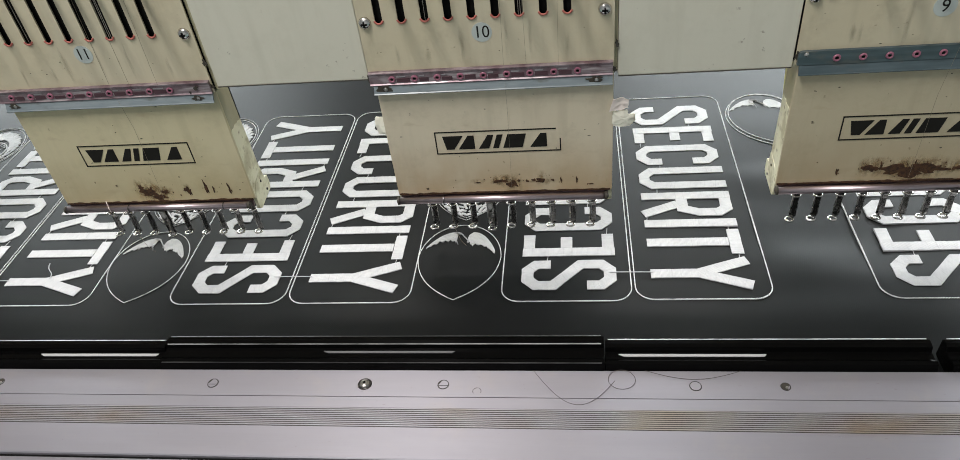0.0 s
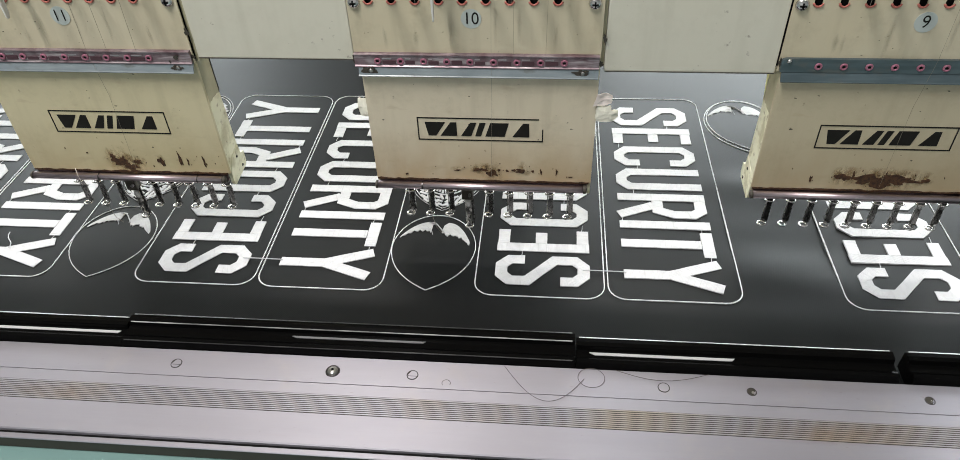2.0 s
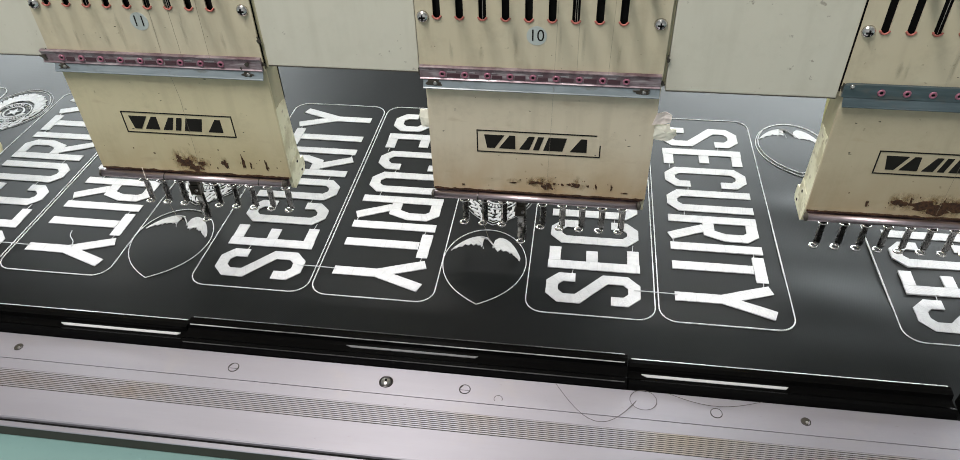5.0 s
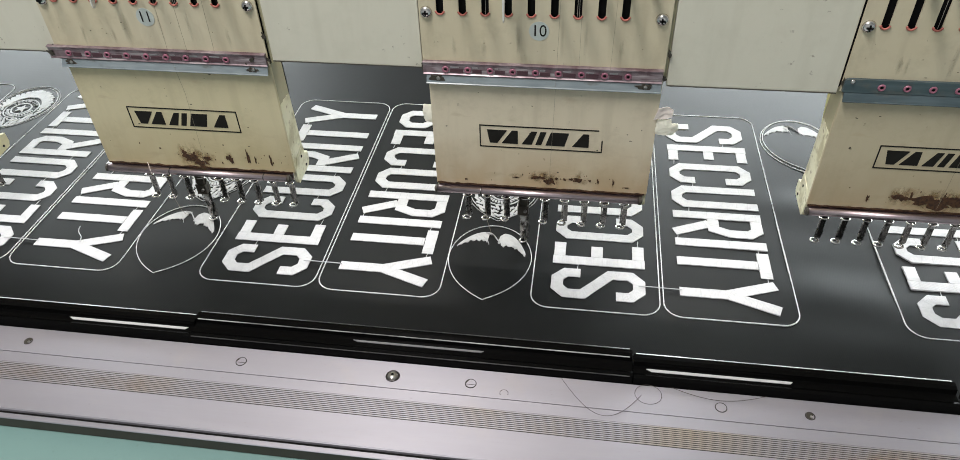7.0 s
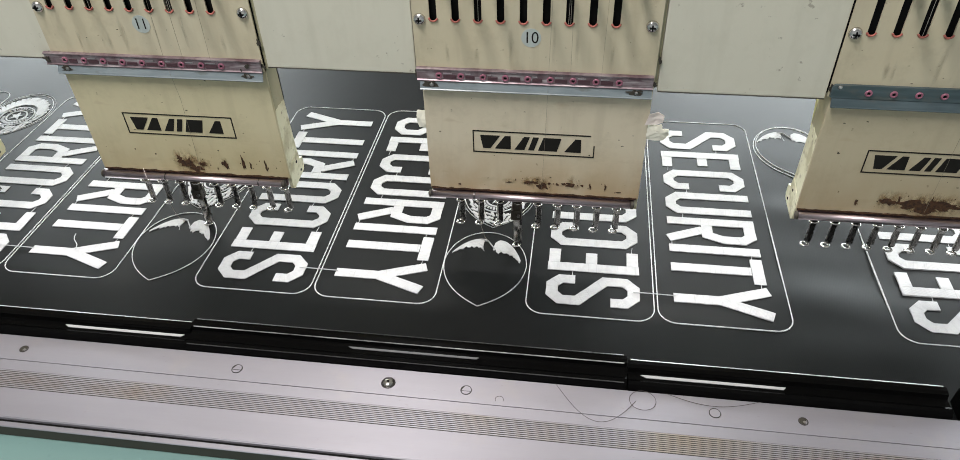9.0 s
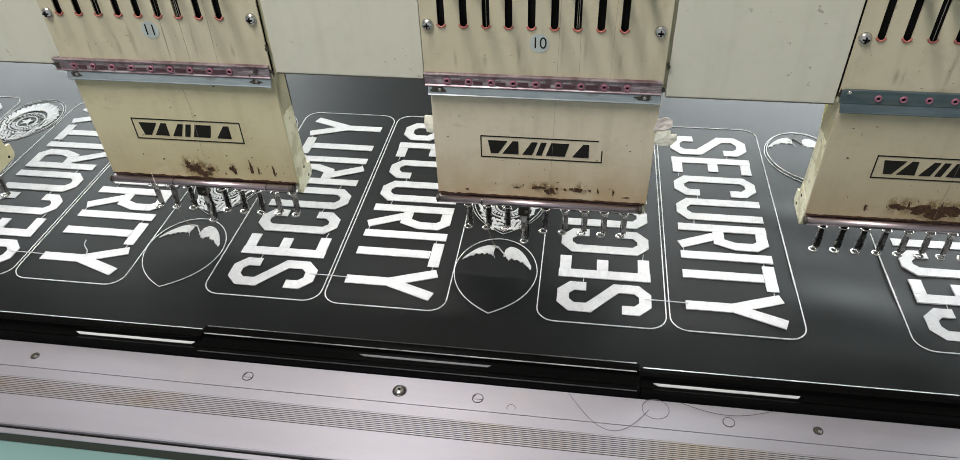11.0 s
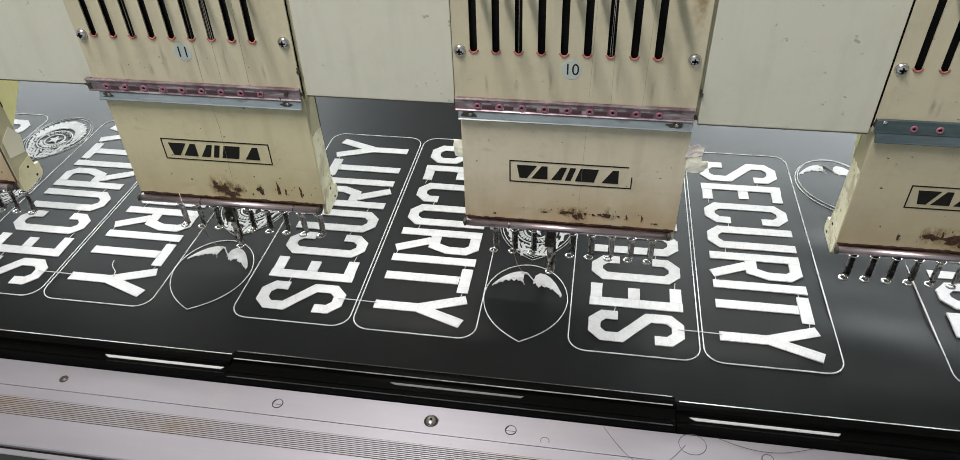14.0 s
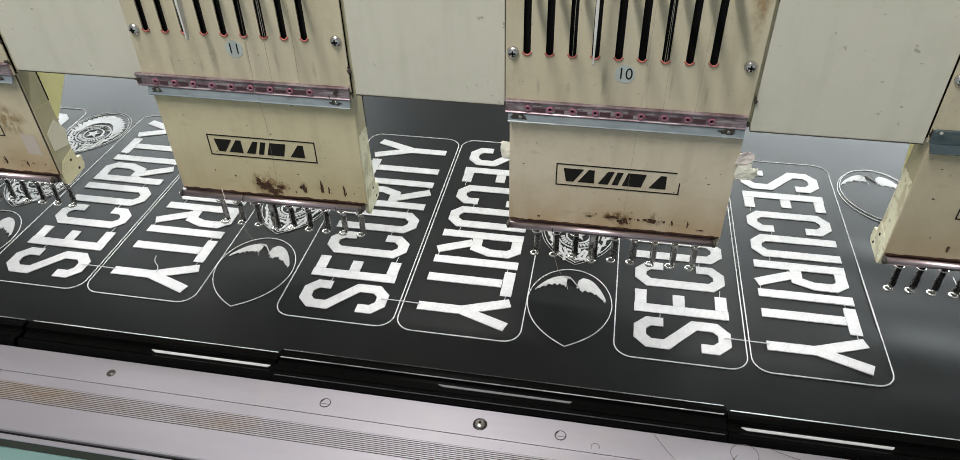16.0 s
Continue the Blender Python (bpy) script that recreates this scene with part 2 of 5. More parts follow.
def make_cloth():
    m = Mat("black_twill", (0.0042, 0.0046, 0.0048), 0.5, spec=0.12)
    v = m.coords()
    n = m.noise(v, 14, 5)
    m.tint(m.ramp(n, 0.4, 0.75), (0.0075, 0.0080, 0.0082), 0.8)
    m.tint(m.ramp(m.noise(v, 900, 2), 0.72, 0.80), (0.06, 0.06, 0.06), 0.30)
    wv = m.t.nodes.new("ShaderNodeTexWave")
    wv.bands_direction = "DIAGONAL"
    wv.inputs["Scale"].default_value, wv.inputs["Distortion"].default_value = 420, 1.0
    m.link(v, wv.inputs["Vector"])
    m.bump(wv.outputs["Fac"], 0.10, 0.0002)
    m.rough(n, 0.38, 0.46)
    return m.m


def make_thread(name, base, dark):
    m = Mat(name, base, 0.50)
    c = m.node("ShaderNodeTexCoord")
    wv = m.t.nodes.new("ShaderNodeTexWave")
    wv.bands_direction = "X"
    wv.inputs["Scale"].default_value, wv.inputs["Distortion"].default_value = 320, 3.0
    wv.inputs["Detail"].default_value, wv.inputs["Detail Scale"].default_value = 2.0, 0.6
    m.link(c.outputs["UV"], wv.inputs["Vector"])
    # Shade between stitches and the letters' grey shading are put into the colour.
    m.tint(m.ramp(wv.outputs["Fac"], 0.0, 0.45, (1, 1, 1), (0, 0, 0)), dark, 0.40)
    n = m.noise(m.coords((1, 1, 1), "UV"), 180, 3)
    m.tint(m.ramp(n, 0.5, 0.8), dark, 0.6)
    m.tint(m.ramp(m.noise(m.coords(), 95, 4), 0.45, 0.72), tuple(1.12 * c for c in dark), 0.6)
    streak = m.noise(m.coords((1, 0.06, 1), "UV"), 900, 3)
    m.tint(m.ramp(streak, 0.58, 0.70), tuple(0.7 * c for c in dark), 0.32)
    m.bump(wv.outputs["Fac"], 0.28, 0.0004)
    m.bump(streak, 0.4, 0.0005)
    m.b.inputs["Specular IOR Level"].default_value = 0.3
    return m.m


def brushed(m):
    """Brushed along x, so that lamps smear across the brushing."""
    along = m.node("ShaderNodeCombineXYZ", Y=1.0)
    m.link(along.outputs[0], m.b.inputs["Tangent"])
    m.b.inputs["Anisotropic"].default_value = 0.65
    return m


def make_rail_metal():
    m = brushed(Mat("brushed_aluminium", (0.400, 0.380, 0.425), 0.50, 0.6))
    n = m.noise(m.coords((1.2, 120, 120)), 9, 5)
    m.rough(n, 0.43, 0.56)
    m.tint(m.ramp(m.noise(m.coords((3, 14, 14)), 2.2, 5), 0.45, 0.75), (0.455, 0.43, 0.48), 0.7)
    m.tint(m.ramp(n, 0.60, 0.76), (0.42, 0.395, 0.41), 0.4)
    m.tint(m.ramp(m.noise(m.coords((9, 420, 420)), 2.0, 3), 0.64, 0.72), (0.40, 0.37, 0.39), 0.25)
    m.tint(m.ramp(m.noise(m.coords(), 28, 6, 0.65), 0.56, 0.74), (0.46, 0.42, 0.42), 0.5)
    m.tint(m.ramp(m.noise(m.coords((60, 160, 60)), 3.0, 3), 0.70, 0.76), (0.30, 0.26, 0.27), 0.5)
    m.bump(n, 0.04, 0.0003)
    return m.m


def make_groove_metal():
    m = brushed(Mat("stained_aluminium", (0.46, 0.44, 0.485), 0.5, 0.6))
    n = m.noise(m.coords((2.5, 60, 60)), 2.0, 5)
    m.tint(m.ramp(m.noise(m.coords((5, 5, 5)), 1.7, 4), 0.50, 0.66), (0.46, 0.36, 0.25), 0.6)
    m.tint(m.ramp(n, 0.45, 0.75), (0.38, 0.35, 0.35), 0.4)
    m.rough(n, 0.43, 0.56)
    return m.m


def make_black_plastic():
    m = Mat("glossy_black_plastic", (0.003, 0.003, 0.003), 0.2, spec=0.04)
    n = m.noise(m.coords((3, 40, 40)), 5, 4)
    m.rough(n, 0.10, 0.22)
    return m.m


def make_table():
    m = Mat("teal_laminate", (0.17, 0.285, 0.27), 0.45)
    v = m.coords()
    m.tint(m.ramp(m.noise(v, 6, 5), 0.4, 0.75), (0.20, 0.325, 0.305), 0.8)
    m.tint(m.ramp(m.noise(v, 240, 3), 0.62, 0.75), (0.14, 0.24, 0.22), 0.4)
    return m.m


ACRYLIC = make_acrylic("blue_grey_strip", (0.175, 0.21, 0.23), (0.275, 0.31, 0.325))
DARKACRYL = make_acrylic("dark_blue_grey_strip", (0.05, 0.075, 0.085), (0.10, 0.135, 0.15))
MOTTLED = make_mottled()
RUST, STAIN, CLOTH = make_rust(), make_stain(), make_cloth()
WHITE = make_thread("white_thread", (0.55, 0.55, 0.56), (0.37, 0.37, 0.39))
EDGET = Mat("white_edge_thread", (0.74, 0.74, 0.75), 0.55).m
GREYT = make_thread("pale_grey_thread", (0.45, 0.45, 0.45), (0.27, 0.27, 0.28))
ALU, GROOVE, PLASTIC, TEAL = make_rail_metal(), make_groove_metal(), make_black_plastic(), make_table()
# Grey of the unseen room, kept low to limit bounced light.
WALL = Mat("wall_plaster", (0.36, 0.36, 0.36), 0.8).m
FLOOR = Mat("grey_floor", (0.22, 0.22, 0.21), 0.5).m
HAIR = Mat("dark_thread", (0.10, 0.085, 0.08), 0.7).m
PALEHAIR = Mat("fawn_thread", (0.24, 0.21, 0.16), 0.7).m
PALELINT = Mat("pale_lint", (0.82, 0.73, 0.68), 0.95).m
FLUFF = Mat("felt_pad", (0.90, 0.87, 0.74), 0.9).m


# ---------------------------------------------------------------- mesh helpers
def finish(name, bm, mat, smooth=False):
    bmesh.ops.recalc_face_normals(bm, faces=bm.faces)
    me = bpy.data.meshes.new(name)
    bm.to_mesh(me)
    bm.free()
    me.materials.append(mat)
    if smooth:
        for p in me.polygons:
            p.use_smooth = True
    return me


def part(name, bm, mat, parent=None, label="", smooth=False):
    ob = new(name, finish(name, bm, mat, smooth))
    ob.parent = parent
    if label:
        ob["label"] = label
    return ob


def root(name, label, category, group="", m=None):
    ob = new(name)
    ob.empty_display_size = 0.02
    if m is not None:
        ob.matrix_basis = m
    return tagged(ob, label, category, group)


def box(bm, x0, x1, y0, y1, z0, z1, bevel=0.0):
    vs = [bm.verts.new((x, y, z)) for x in (x0, x1) for y in (y0, y1) for z in (z0, z1)]
    fs = []
    for q in ((0, 1, 3, 2), (4, 6, 7, 5), (0, 4, 5, 1), (2, 3, 7, 6), (0, 2, 6, 4), (1, 5, 7, 3)):
        fs.append(bm.faces.new([vs[i] for i in q]))
    if bevel:
        edges = list({e for f in fs for e in f.edges})
        bmesh.ops.bevel(bm, geom=edges, offset=bevel, segments=2, affect="EDGES", profile=0.6)


def prism(bm, pts, d0, d1, axis):
    """A polygon in the two other axes, pushed from d0 to d1 along axis (0 x, 1 y, 2 z)."""
    def at(p, d):
        q = list(p)
        q.insert(axis, d)
        return bm.verts.new(q)
    a, b = [at(p, d0) for p in pts], [at(p, d1) for p in pts]
    n = len(pts)
    bm.faces.new(a)
    bm.faces.new(b[::-1])
    for i in range(n):
        bm.faces.new((a[i], b[i], b[(i + 1) % n], a[(i + 1) % n]))


def rod(bm, a, b, r, n=12, r2=None):
    a, b = Vector(a), Vector(b)
    d = (b - a).normalized()
    u = d.orthogonal().normalized()
    w = d.cross(u)
    r2 = r if r2 is None else r2
    ra, rb = [], []
    for i in range(n):
        t = 2 * math.pi * i / n
        o = u * math.cos(t) + w * math.sin(t)
        ra.append(bm.verts.new(a + o * r))
        rb.append(bm.verts.new(b + o * r2))
    bm.faces.new(ra)
    bm.faces.new(rb[::-1])
    for i in range(n):
        bm.faces.new((ra[i], rb[i], rb[(i + 1) % n], ra[(i + 1) % n]))


def ring(bm, c, axis, big, small, n=20, k=8, start=0.0, sweep=2 * math.pi):
    c, axis = Vector(c), Vector(axis).normalized()
    u = axis.orthogonal().normalized()
    if abs(axis.y) > 0.9:
        u = Vector((1, 0, 0))
    w = axis.cross(u)
    closed = sweep > 6.28
    loops = []
    for i in range(n if closed else n + 1):
        t = start + sweep * i / n
        o = u * math.cos(t) + w * math.sin(t)
        loops.append([bm.verts.new(c + o * (big + small * math.cos(s)) + axis * small * math.sin(s)) for s in [2 * math.pi * j / k for j in range(k)]])
    m = len(loops)
    for i in range(m if closed else m - 1):
        p, q = loops[i], loops[(i + 1) % m]
        for j in range(k):
            bm.faces.new((p[j], q[j], q[(j + 1) % k], p[(j + 1) % k]))
    if not closed:
        bm.faces.new(loops[0])
        bm.faces.new(loops[-1][::-1])


def dome(bm, c, r, h, n=16, k=4, axis=1, sign=-1):
    """A domed screw head, its flat side at c."""
    loops = []
    for j in range(k):
        a = j / k * math.pi / 2
        lp = []
        for i in range(n):
            t = 2 * math.pi * i / n
            o = [r * math.cos(a) * math.cos(t), r * math.cos(a) * math.sin(t)]
            o.insert(axis, sign * h * math.sin(a))
            lp.append(bm.verts.new(Vector(c) + Vector(o)))
        loops.append(lp)
    tip = [0, 0]
    tip.insert(axis, sign * h)
    tv = bm.verts.new(Vector(c) + Vector(tip))
    bm.faces.new(loops[0])
    for p, q in zip(loops, loops[1:]):
        for i in range(n):
            bm.faces.new((p[i], q[i], q[(i + 1) % n], p[(i + 1) % n]))
    for i in range(n):
        bm.faces.new((loops[-1][i], tv, loops[-1][(i + 1) % n]))


def tube(bm, pts, r, k=5):
    """A thin round thread along points."""
    pts = [Vector(p) for p in pts]
    loops = []
    for i, p in enumerate(pts):
        d = (pts[min(i + 1, len(pts) - 1)] - pts[max(i - 1, 0)]).normalized()
        u = d.cross(Vector((0.3, 0.2, 1))).normalized()
        w = d.cross(u)
        loops.append([bm.verts.new(p + u * r * math.cos(t) + w * r * math.sin(t)) for t in [2 * math.pi * j / k for j in range(k)]])
    for p, q in zip(loops, loops[1:]):
        for j in range(k):
            bm.faces.new((p[j], q[j], q[(j + 1) % k], p[(j + 1) % k]))
    bm.faces.new(loops[0])
    bm.faces.new(loops[-1][::-1])


def text_mesh(name, words, size, mat, depth=0.0):
    cu = bpy.data.curves.new(name, "FONT")
    cu.body, cu.size, cu.extrude = words, size, depth
    cu.align_x, cu.align_y = "CENTER", "CENTER"
    tmp = bpy.data.objects.new(name, cu)
    me = bpy.data.meshes.new_from_object(tmp)
    bpy.data.objects.remove(tmp)
    me.materials.append(mat)
    return me


def plate(bm, xs, zs, holes, y0, y1):
    """A flat plate cut in cells; holes is a set of (column, row) left open."""
    grid = {}
    def vert(i, j):
        if (i, j) not in grid:
            grid[i, j] = bm.verts.new((xs[i], y0, zs[j]))
        return grid[i, j]
    for i in range(len(xs) - 1):
        for j in range(len(zs) - 1):
            if (i, j) not in holes:
                bm.faces.new((vert(i, j), vert(i + 1, j), vert(i + 1, j + 1), vert(i, j + 1)))
    out = bmesh.ops.extrude_face_region(bm, geom=list(bm.faces))
    bmesh.ops.translate(bm, vec=(0, y1 - y0, 0), verts=[v for v in out["geom"] if isinstance(v, bmesh.types.BMVert)])


def blob(bm, cx, cz, rx, rz, y, seed, n=18, thick=0.0003):
    """A ragged chip lying on a front face at y."""
    pts = []
    for i in range(n):
        t = 2 * math.pi * i / n
        k = 0.65 + 0.7 * noise.noise(Vector((math.cos(t) * 1.7 + seed * 3.1, math.sin(t) * 1.7, seed * 1.7)))
        pts.append((cx + rx * k * math.cos(t), cz + rz * k * math.sin(t)))
    prism(bm, pts, y - thick, y + 0.0002, 1)


def soft_stain(name, cx, cz, rx, rz, level, mat, parent, label, seed, flat=False):
    """A stain that fades to its rim, on a front face at y = level or, flat, on a top face at z = level."""
    bm = bmesh.new()
    uv = bm.loops.layers.uv.new("UVMap")
    def at(p, q):
        return bm.verts.new((p, q, level) if flat else (p, level, q))
    mid, n = at(cx, cz), 32
    rim = []
    for i in range(n):
        t = 2 * math.pi * i / n
        k = 0.85 + 0.4 * noise.noise(Vector((math.cos(t) * 1.5 + seed * 3.1, math.sin(t) * 1.5, seed)))
        rim.append(at(cx + rx * k * math.cos(t), cz + rz * k * math.sin(t)))
    for i in range(n):
        f = bm.faces.new((mid, rim[i], rim[(i + 1) % n]))
        for lp, u in zip(f.loops, (0, 1, 1)):
            lp[uv].uv = (u, 0)
    return part(name, bm, mat, parent, label)


# ---------------------------------------------------------------- room and table
def slab(name, x0, x1, y0, y1, z0, z1, mat, label, bevel=0.0):
    bm = bmesh.new()
    box(bm, x0, x1, y0, y1, z0, z1, bevel)
    ob = part(name, bm, mat)
    return tagged(ob, label, name.split("_")[0], kind="structure")


# Unseen room shell, added to close off and shape the light.
slab("floor", -4, 4, -2.7, 2.7, -0.90, -0.80, FLOOR, "grey painted workshop floor")
slab("ceiling", -4, 4, -2.7, 2.7, 1.75, 1.85, WALL, "unseen plain grey workshop ceiling")
slab("wall_west", -4.1, -4.0, -2.6, 2.6, -0.80, 1.75, WALL, "unseen plain grey plaster wall")
slab("wall_east", 4.0, 4.1, -2.6, 2.6, -0.80, 1.75, WALL, "unseen plain grey plaster wall")


def wall_with_windows(name, y0, y1, windows):
    cols = [-4.0]
    for wx, ww, wz0, wz1, watts in sorted(windows):
        cols += [wx - ww / 2, wx + ww / 2]
    cols.append(4.0)
    z0, z1 = windows[0][2], windows[0][3]
    bm = bmesh.new()
    plate(bm, cols, [-0.80, z0, z1, 1.75], {(1 + 2 * i, 1) for i in range(len(windows))}, y0, y1)
    tagged(part(name, bm, WALL), "unseen plaster wall with wide windows added for light", "wall", kind="structure")
    for n, (wx, ww, wz0, wz1, watts) in enumerate(windows):
        bm = bmesh.new()
        for a, b in ((wx - ww / 2, wx - ww / 2 + 0.05), (wx - 0.025, wx + 0.025), (wx + ww / 2 - 0.05, wx + ww / 2)):
            box(bm, a, b, max(y0, y1) - 0.06 if y0 > 0 else min(y0, y1) + 0.02, max(y0, y1) - 0.02 if y0 > 0 else min(y0, y1) + 0.06, wz0, wz1)
        tagged(part("window_frame", bm, WALL), "unseen window frame added in the opening", "window", kind="structure")


wall_with_windows("wall_north", NORTH, NORTH + 0.1, NORTH_WINDOWS)
slab("wall_south", -4, 4, SOUTH - 0.1, SOUTH, -0.80, 1.75, WALL, "unseen plain grey plaster wall")

# Housings are unseen and only added to go with the assumed lamps.
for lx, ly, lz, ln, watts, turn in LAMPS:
    fixture = root("unseen_ceiling_light", "unseen white tube light housing added around an assumed lamp", "ceiling light", "tube lights on the ceiling", pose(lx, ly, lz, 0, 0, turn))
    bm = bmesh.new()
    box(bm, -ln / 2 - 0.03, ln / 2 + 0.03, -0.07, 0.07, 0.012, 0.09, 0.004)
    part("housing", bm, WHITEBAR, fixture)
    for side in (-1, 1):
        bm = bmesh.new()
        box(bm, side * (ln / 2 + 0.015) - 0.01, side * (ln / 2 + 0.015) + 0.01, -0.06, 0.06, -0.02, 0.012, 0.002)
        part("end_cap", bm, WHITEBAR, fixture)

table = root("machine_table", "teal laminate table of an embroidery machine", "table")
tb = bmesh.new()
box(tb, -1.7, 1.4, -0.42, 0.75, -0.034, -0.004, 0.003)
part("tabletop", tb, TEAL, table)
for lx in (-1.6, 1.3):
    for ly in (-0.36, 0.69):
        tb = bmesh.new()
        box(tb, lx - 0.03, lx + 0.03, ly - 0.03, ly + 0.03, -0.80, -0.034, 0.003)
        part("leg", tb, PANEL, table)


# ---------------------------------------------------------------- sewing frame with its clips
sash = root("border_frame", "aluminium border frame with black cloth clips on the table", "sewing frame")
X0, X1 = -1.45, 1.15


def sweep(name, prof, mat, x0=X0, x1=X1):
    bm = bmesh.new()
    prism(bm, prof, x0, x1, 0)
    return part(name, bm, mat, sash)


TOP = 0.0117
sweep("far_flange", [(-0.0845, -0.003), (-0.0845, TOP - 0.0006), (-0.0850, TOP), (-0.1088, TOP), (-0.1088, -0.003)], ALU)
sweep("middle_flange", [(-0.1094, -0.003), (-0.1094, TOP), (-0.1186, TOP), (-0.1186, -0.003)], ALU)
prof = [(-0.1186, -0.003)]
for i in range(10):
    y = -0.1189 - i * 0.0016
    prof += [(y, TOP - 0.0018), (y - 0.0001, TOP + 0.0002), (y - 0.0009, TOP + 0.0002), (y - 0.0010, TOP - 0.0018)]
prof += [(-0.1348, TOP - 0.0018), (-0.1348, -0.003)]
sweep("ribbed_band", prof, GROOVE)
# Dark sheet between the ribs, its colour standing in for their shade.
sweep("groove_shade_fill", [(-0.1187, TOP - 0.0017), (-0.1187, TOP - 0.0001), (-0.1347, TOP - 0.0001), (-0.1347, TOP - 0.0017)], GREASESHADE)
sweep("near_flange", [(-0.1349, -0.003), (-0.1349, TOP), (-0.1592, TOP), (-0.1600, TOP - 0.0008), (-0.1600, -0.003)], ALU)
# Near-black floor, raised to paint in the groove's darkness.
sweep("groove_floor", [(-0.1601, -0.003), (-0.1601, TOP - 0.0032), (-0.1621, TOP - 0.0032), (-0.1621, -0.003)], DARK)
sweep("front_lip", [(-0.1622, -0.003), (-0.1622, TOP - 0.0022), (-0.1655, TOP - 0.0022), (-0.1660, TOP - 0.0027), (-0.1660, TOP - 0.0033), (-0.1632, TOP - 0.0033), (-0.1632, -0.003)], ALU)
# Dark strip in place of the shadow under the front lip.
sweep("lip_shade_fill", [(-0.1633, -0.003), (-0.1633, TOP - 0.0034), (-0.1652, TOP - 0.0034), (-0.1652, -0.003)], GREASESHADE)


BROWN = Mat("brown_water_stain", (0.36, 0.25, 0.15), 0.6)
BROWN.fade(BROWN.ramp(BROWN.noise(BROWN.coords((30, 90, 30)), 2.0, 5), 0.30, 0.70), 0.5)
BROWN = BROWN.m
for bx, by, bw, bd in ((-0.400, -0.1255, 0.150, 0.0100), (-0.250, -0.1280, 0.060, 0.0060), (0.300, -0.1290, 0.090, 0.0110), (0.420, -0.1270, 0.120, 0.0140)):
    soft_stain("water_stain", bx, by, bw, bd, TOP + 0.0004, BROWN, sash, "faint brown water stain", bx * 9, True)


bm = bmesh.new()
ring(bm, (0.0301, -0.1036, TOP), (0, 0, 1), 0.0030, 0.00022, 18, 5, -1.2, 4.2)
part("scuff_mark", bm, HAIR, sash, "faint ring-shaped scuff")


def frame_screw(x, style):
    y = -0.0979
    bm = bmesh.new()
    if style == "dome":
        ring(bm, (x, y, TOP), (0, 0, 1), 0.0047, 0.0007, 20, 6)
        sc = part("screw", bm, DARKSTEEL, sash, "domed steel screw in a dark seat", True)
        bm = bmesh.new()
        dome(bm, (x, y, TOP), 0.0042, 0.0022, 18, 4, 2, 1)
        part("screw_head", bm, STEEL, sc, "", True)
        bm = bmesh.new()
        rod(bm, (x, y, TOP + 0.0016), (x, y, TOP + 0.0024), 0.0011, 6)
        part("screw_slot", bm, DARK, sc)
    elif style == "sunk":
        ring(bm, (x, y, TOP), (0, 0, 1), 0.0031, 0.0004, 18, 6)
        sc = part("screw", bm, DARKSTEEL, sash, "dark sunk screw")
        bm = bmesh.new()
        prism(bm, [(x + 0.0030 * math.cos(a), y + 0.0030 * math.sin(a)) for a in [0.6 + 0.40 * i for i in range(12)]], TOP - 0.001, TOP + 0.0002, 2)
        part("screw_pit", bm, GREASESHADE, sc)
        bm = bmesh.new()
        dome(bm, (x + 0.0007, y - 0.0008, TOP + 0.0002), 0.0012, 0.0005, 12, 3, 2, 1)
        part("screw_core", bm, STEEL, sc, "", True)
    else:
        ring(bm, (x, y, TOP), (0, 0, 1), 0.0039, 0.0004, 20, 6)
        sc = part("hole_rim", bm, DARKSTEEL, sash)
        bm = bmesh.new()
        rod(bm, (x, y, TOP - 0.002), (x, y, TOP + 0.0002), 0.0037, 18)
        part("plug", bm, ALU, sc)
        if style == "rim":
            return
        bm = bmesh.new()
        prism(bm, [(x + 0.0036 * math.cos(a), y + 0.0036 * math.sin(a)) for a in [1.9 + 0.17 * i for i in range(9)]], TOP + 0.0002, TOP + 0.0004, 2)
        part("hole_shadow_gap", bm, GREASESHADE, sc)
        bm = bmesh.new()
        box(bm, x - 0.0034, x + 0.0034, y - 0.0012, y - 0.0009, TOP + 0.0001, TOP + 0.0004)
        part("plug_step", bm, DARKSTEEL, sc)


for sx, style in ((-0.5285, "plug"), (-0.3505, "sunk"), (-0.1726, "plug"), (-0.0539, "dome"), (0.0049, "plug"), (0.1833, "rim"), (0.2434, "sunk"), (0.3615, "sunk")):
    frame_screw(sx, style)


# dark clamping bolt on the ribs
bm = bmesh.new()
rod(bm, (0.3773, -0.1276, TOP + 0.0002), (0.3773, -0.1276, TOP + 0.0012), 0.0062, 20)
bolt = part("bolt_washer", bm, GREASESHADE, sash, "oily dark washer")
bm = bmesh.new()
rod(bm, (0.3773, -0.1276, TOP + 0.0012), (0.3773, -0.1276, TOP + 0.0062), 0.0046, 6)
part("bolt_head", bm, GREASESHADE, bolt, "oily dark bolt head")


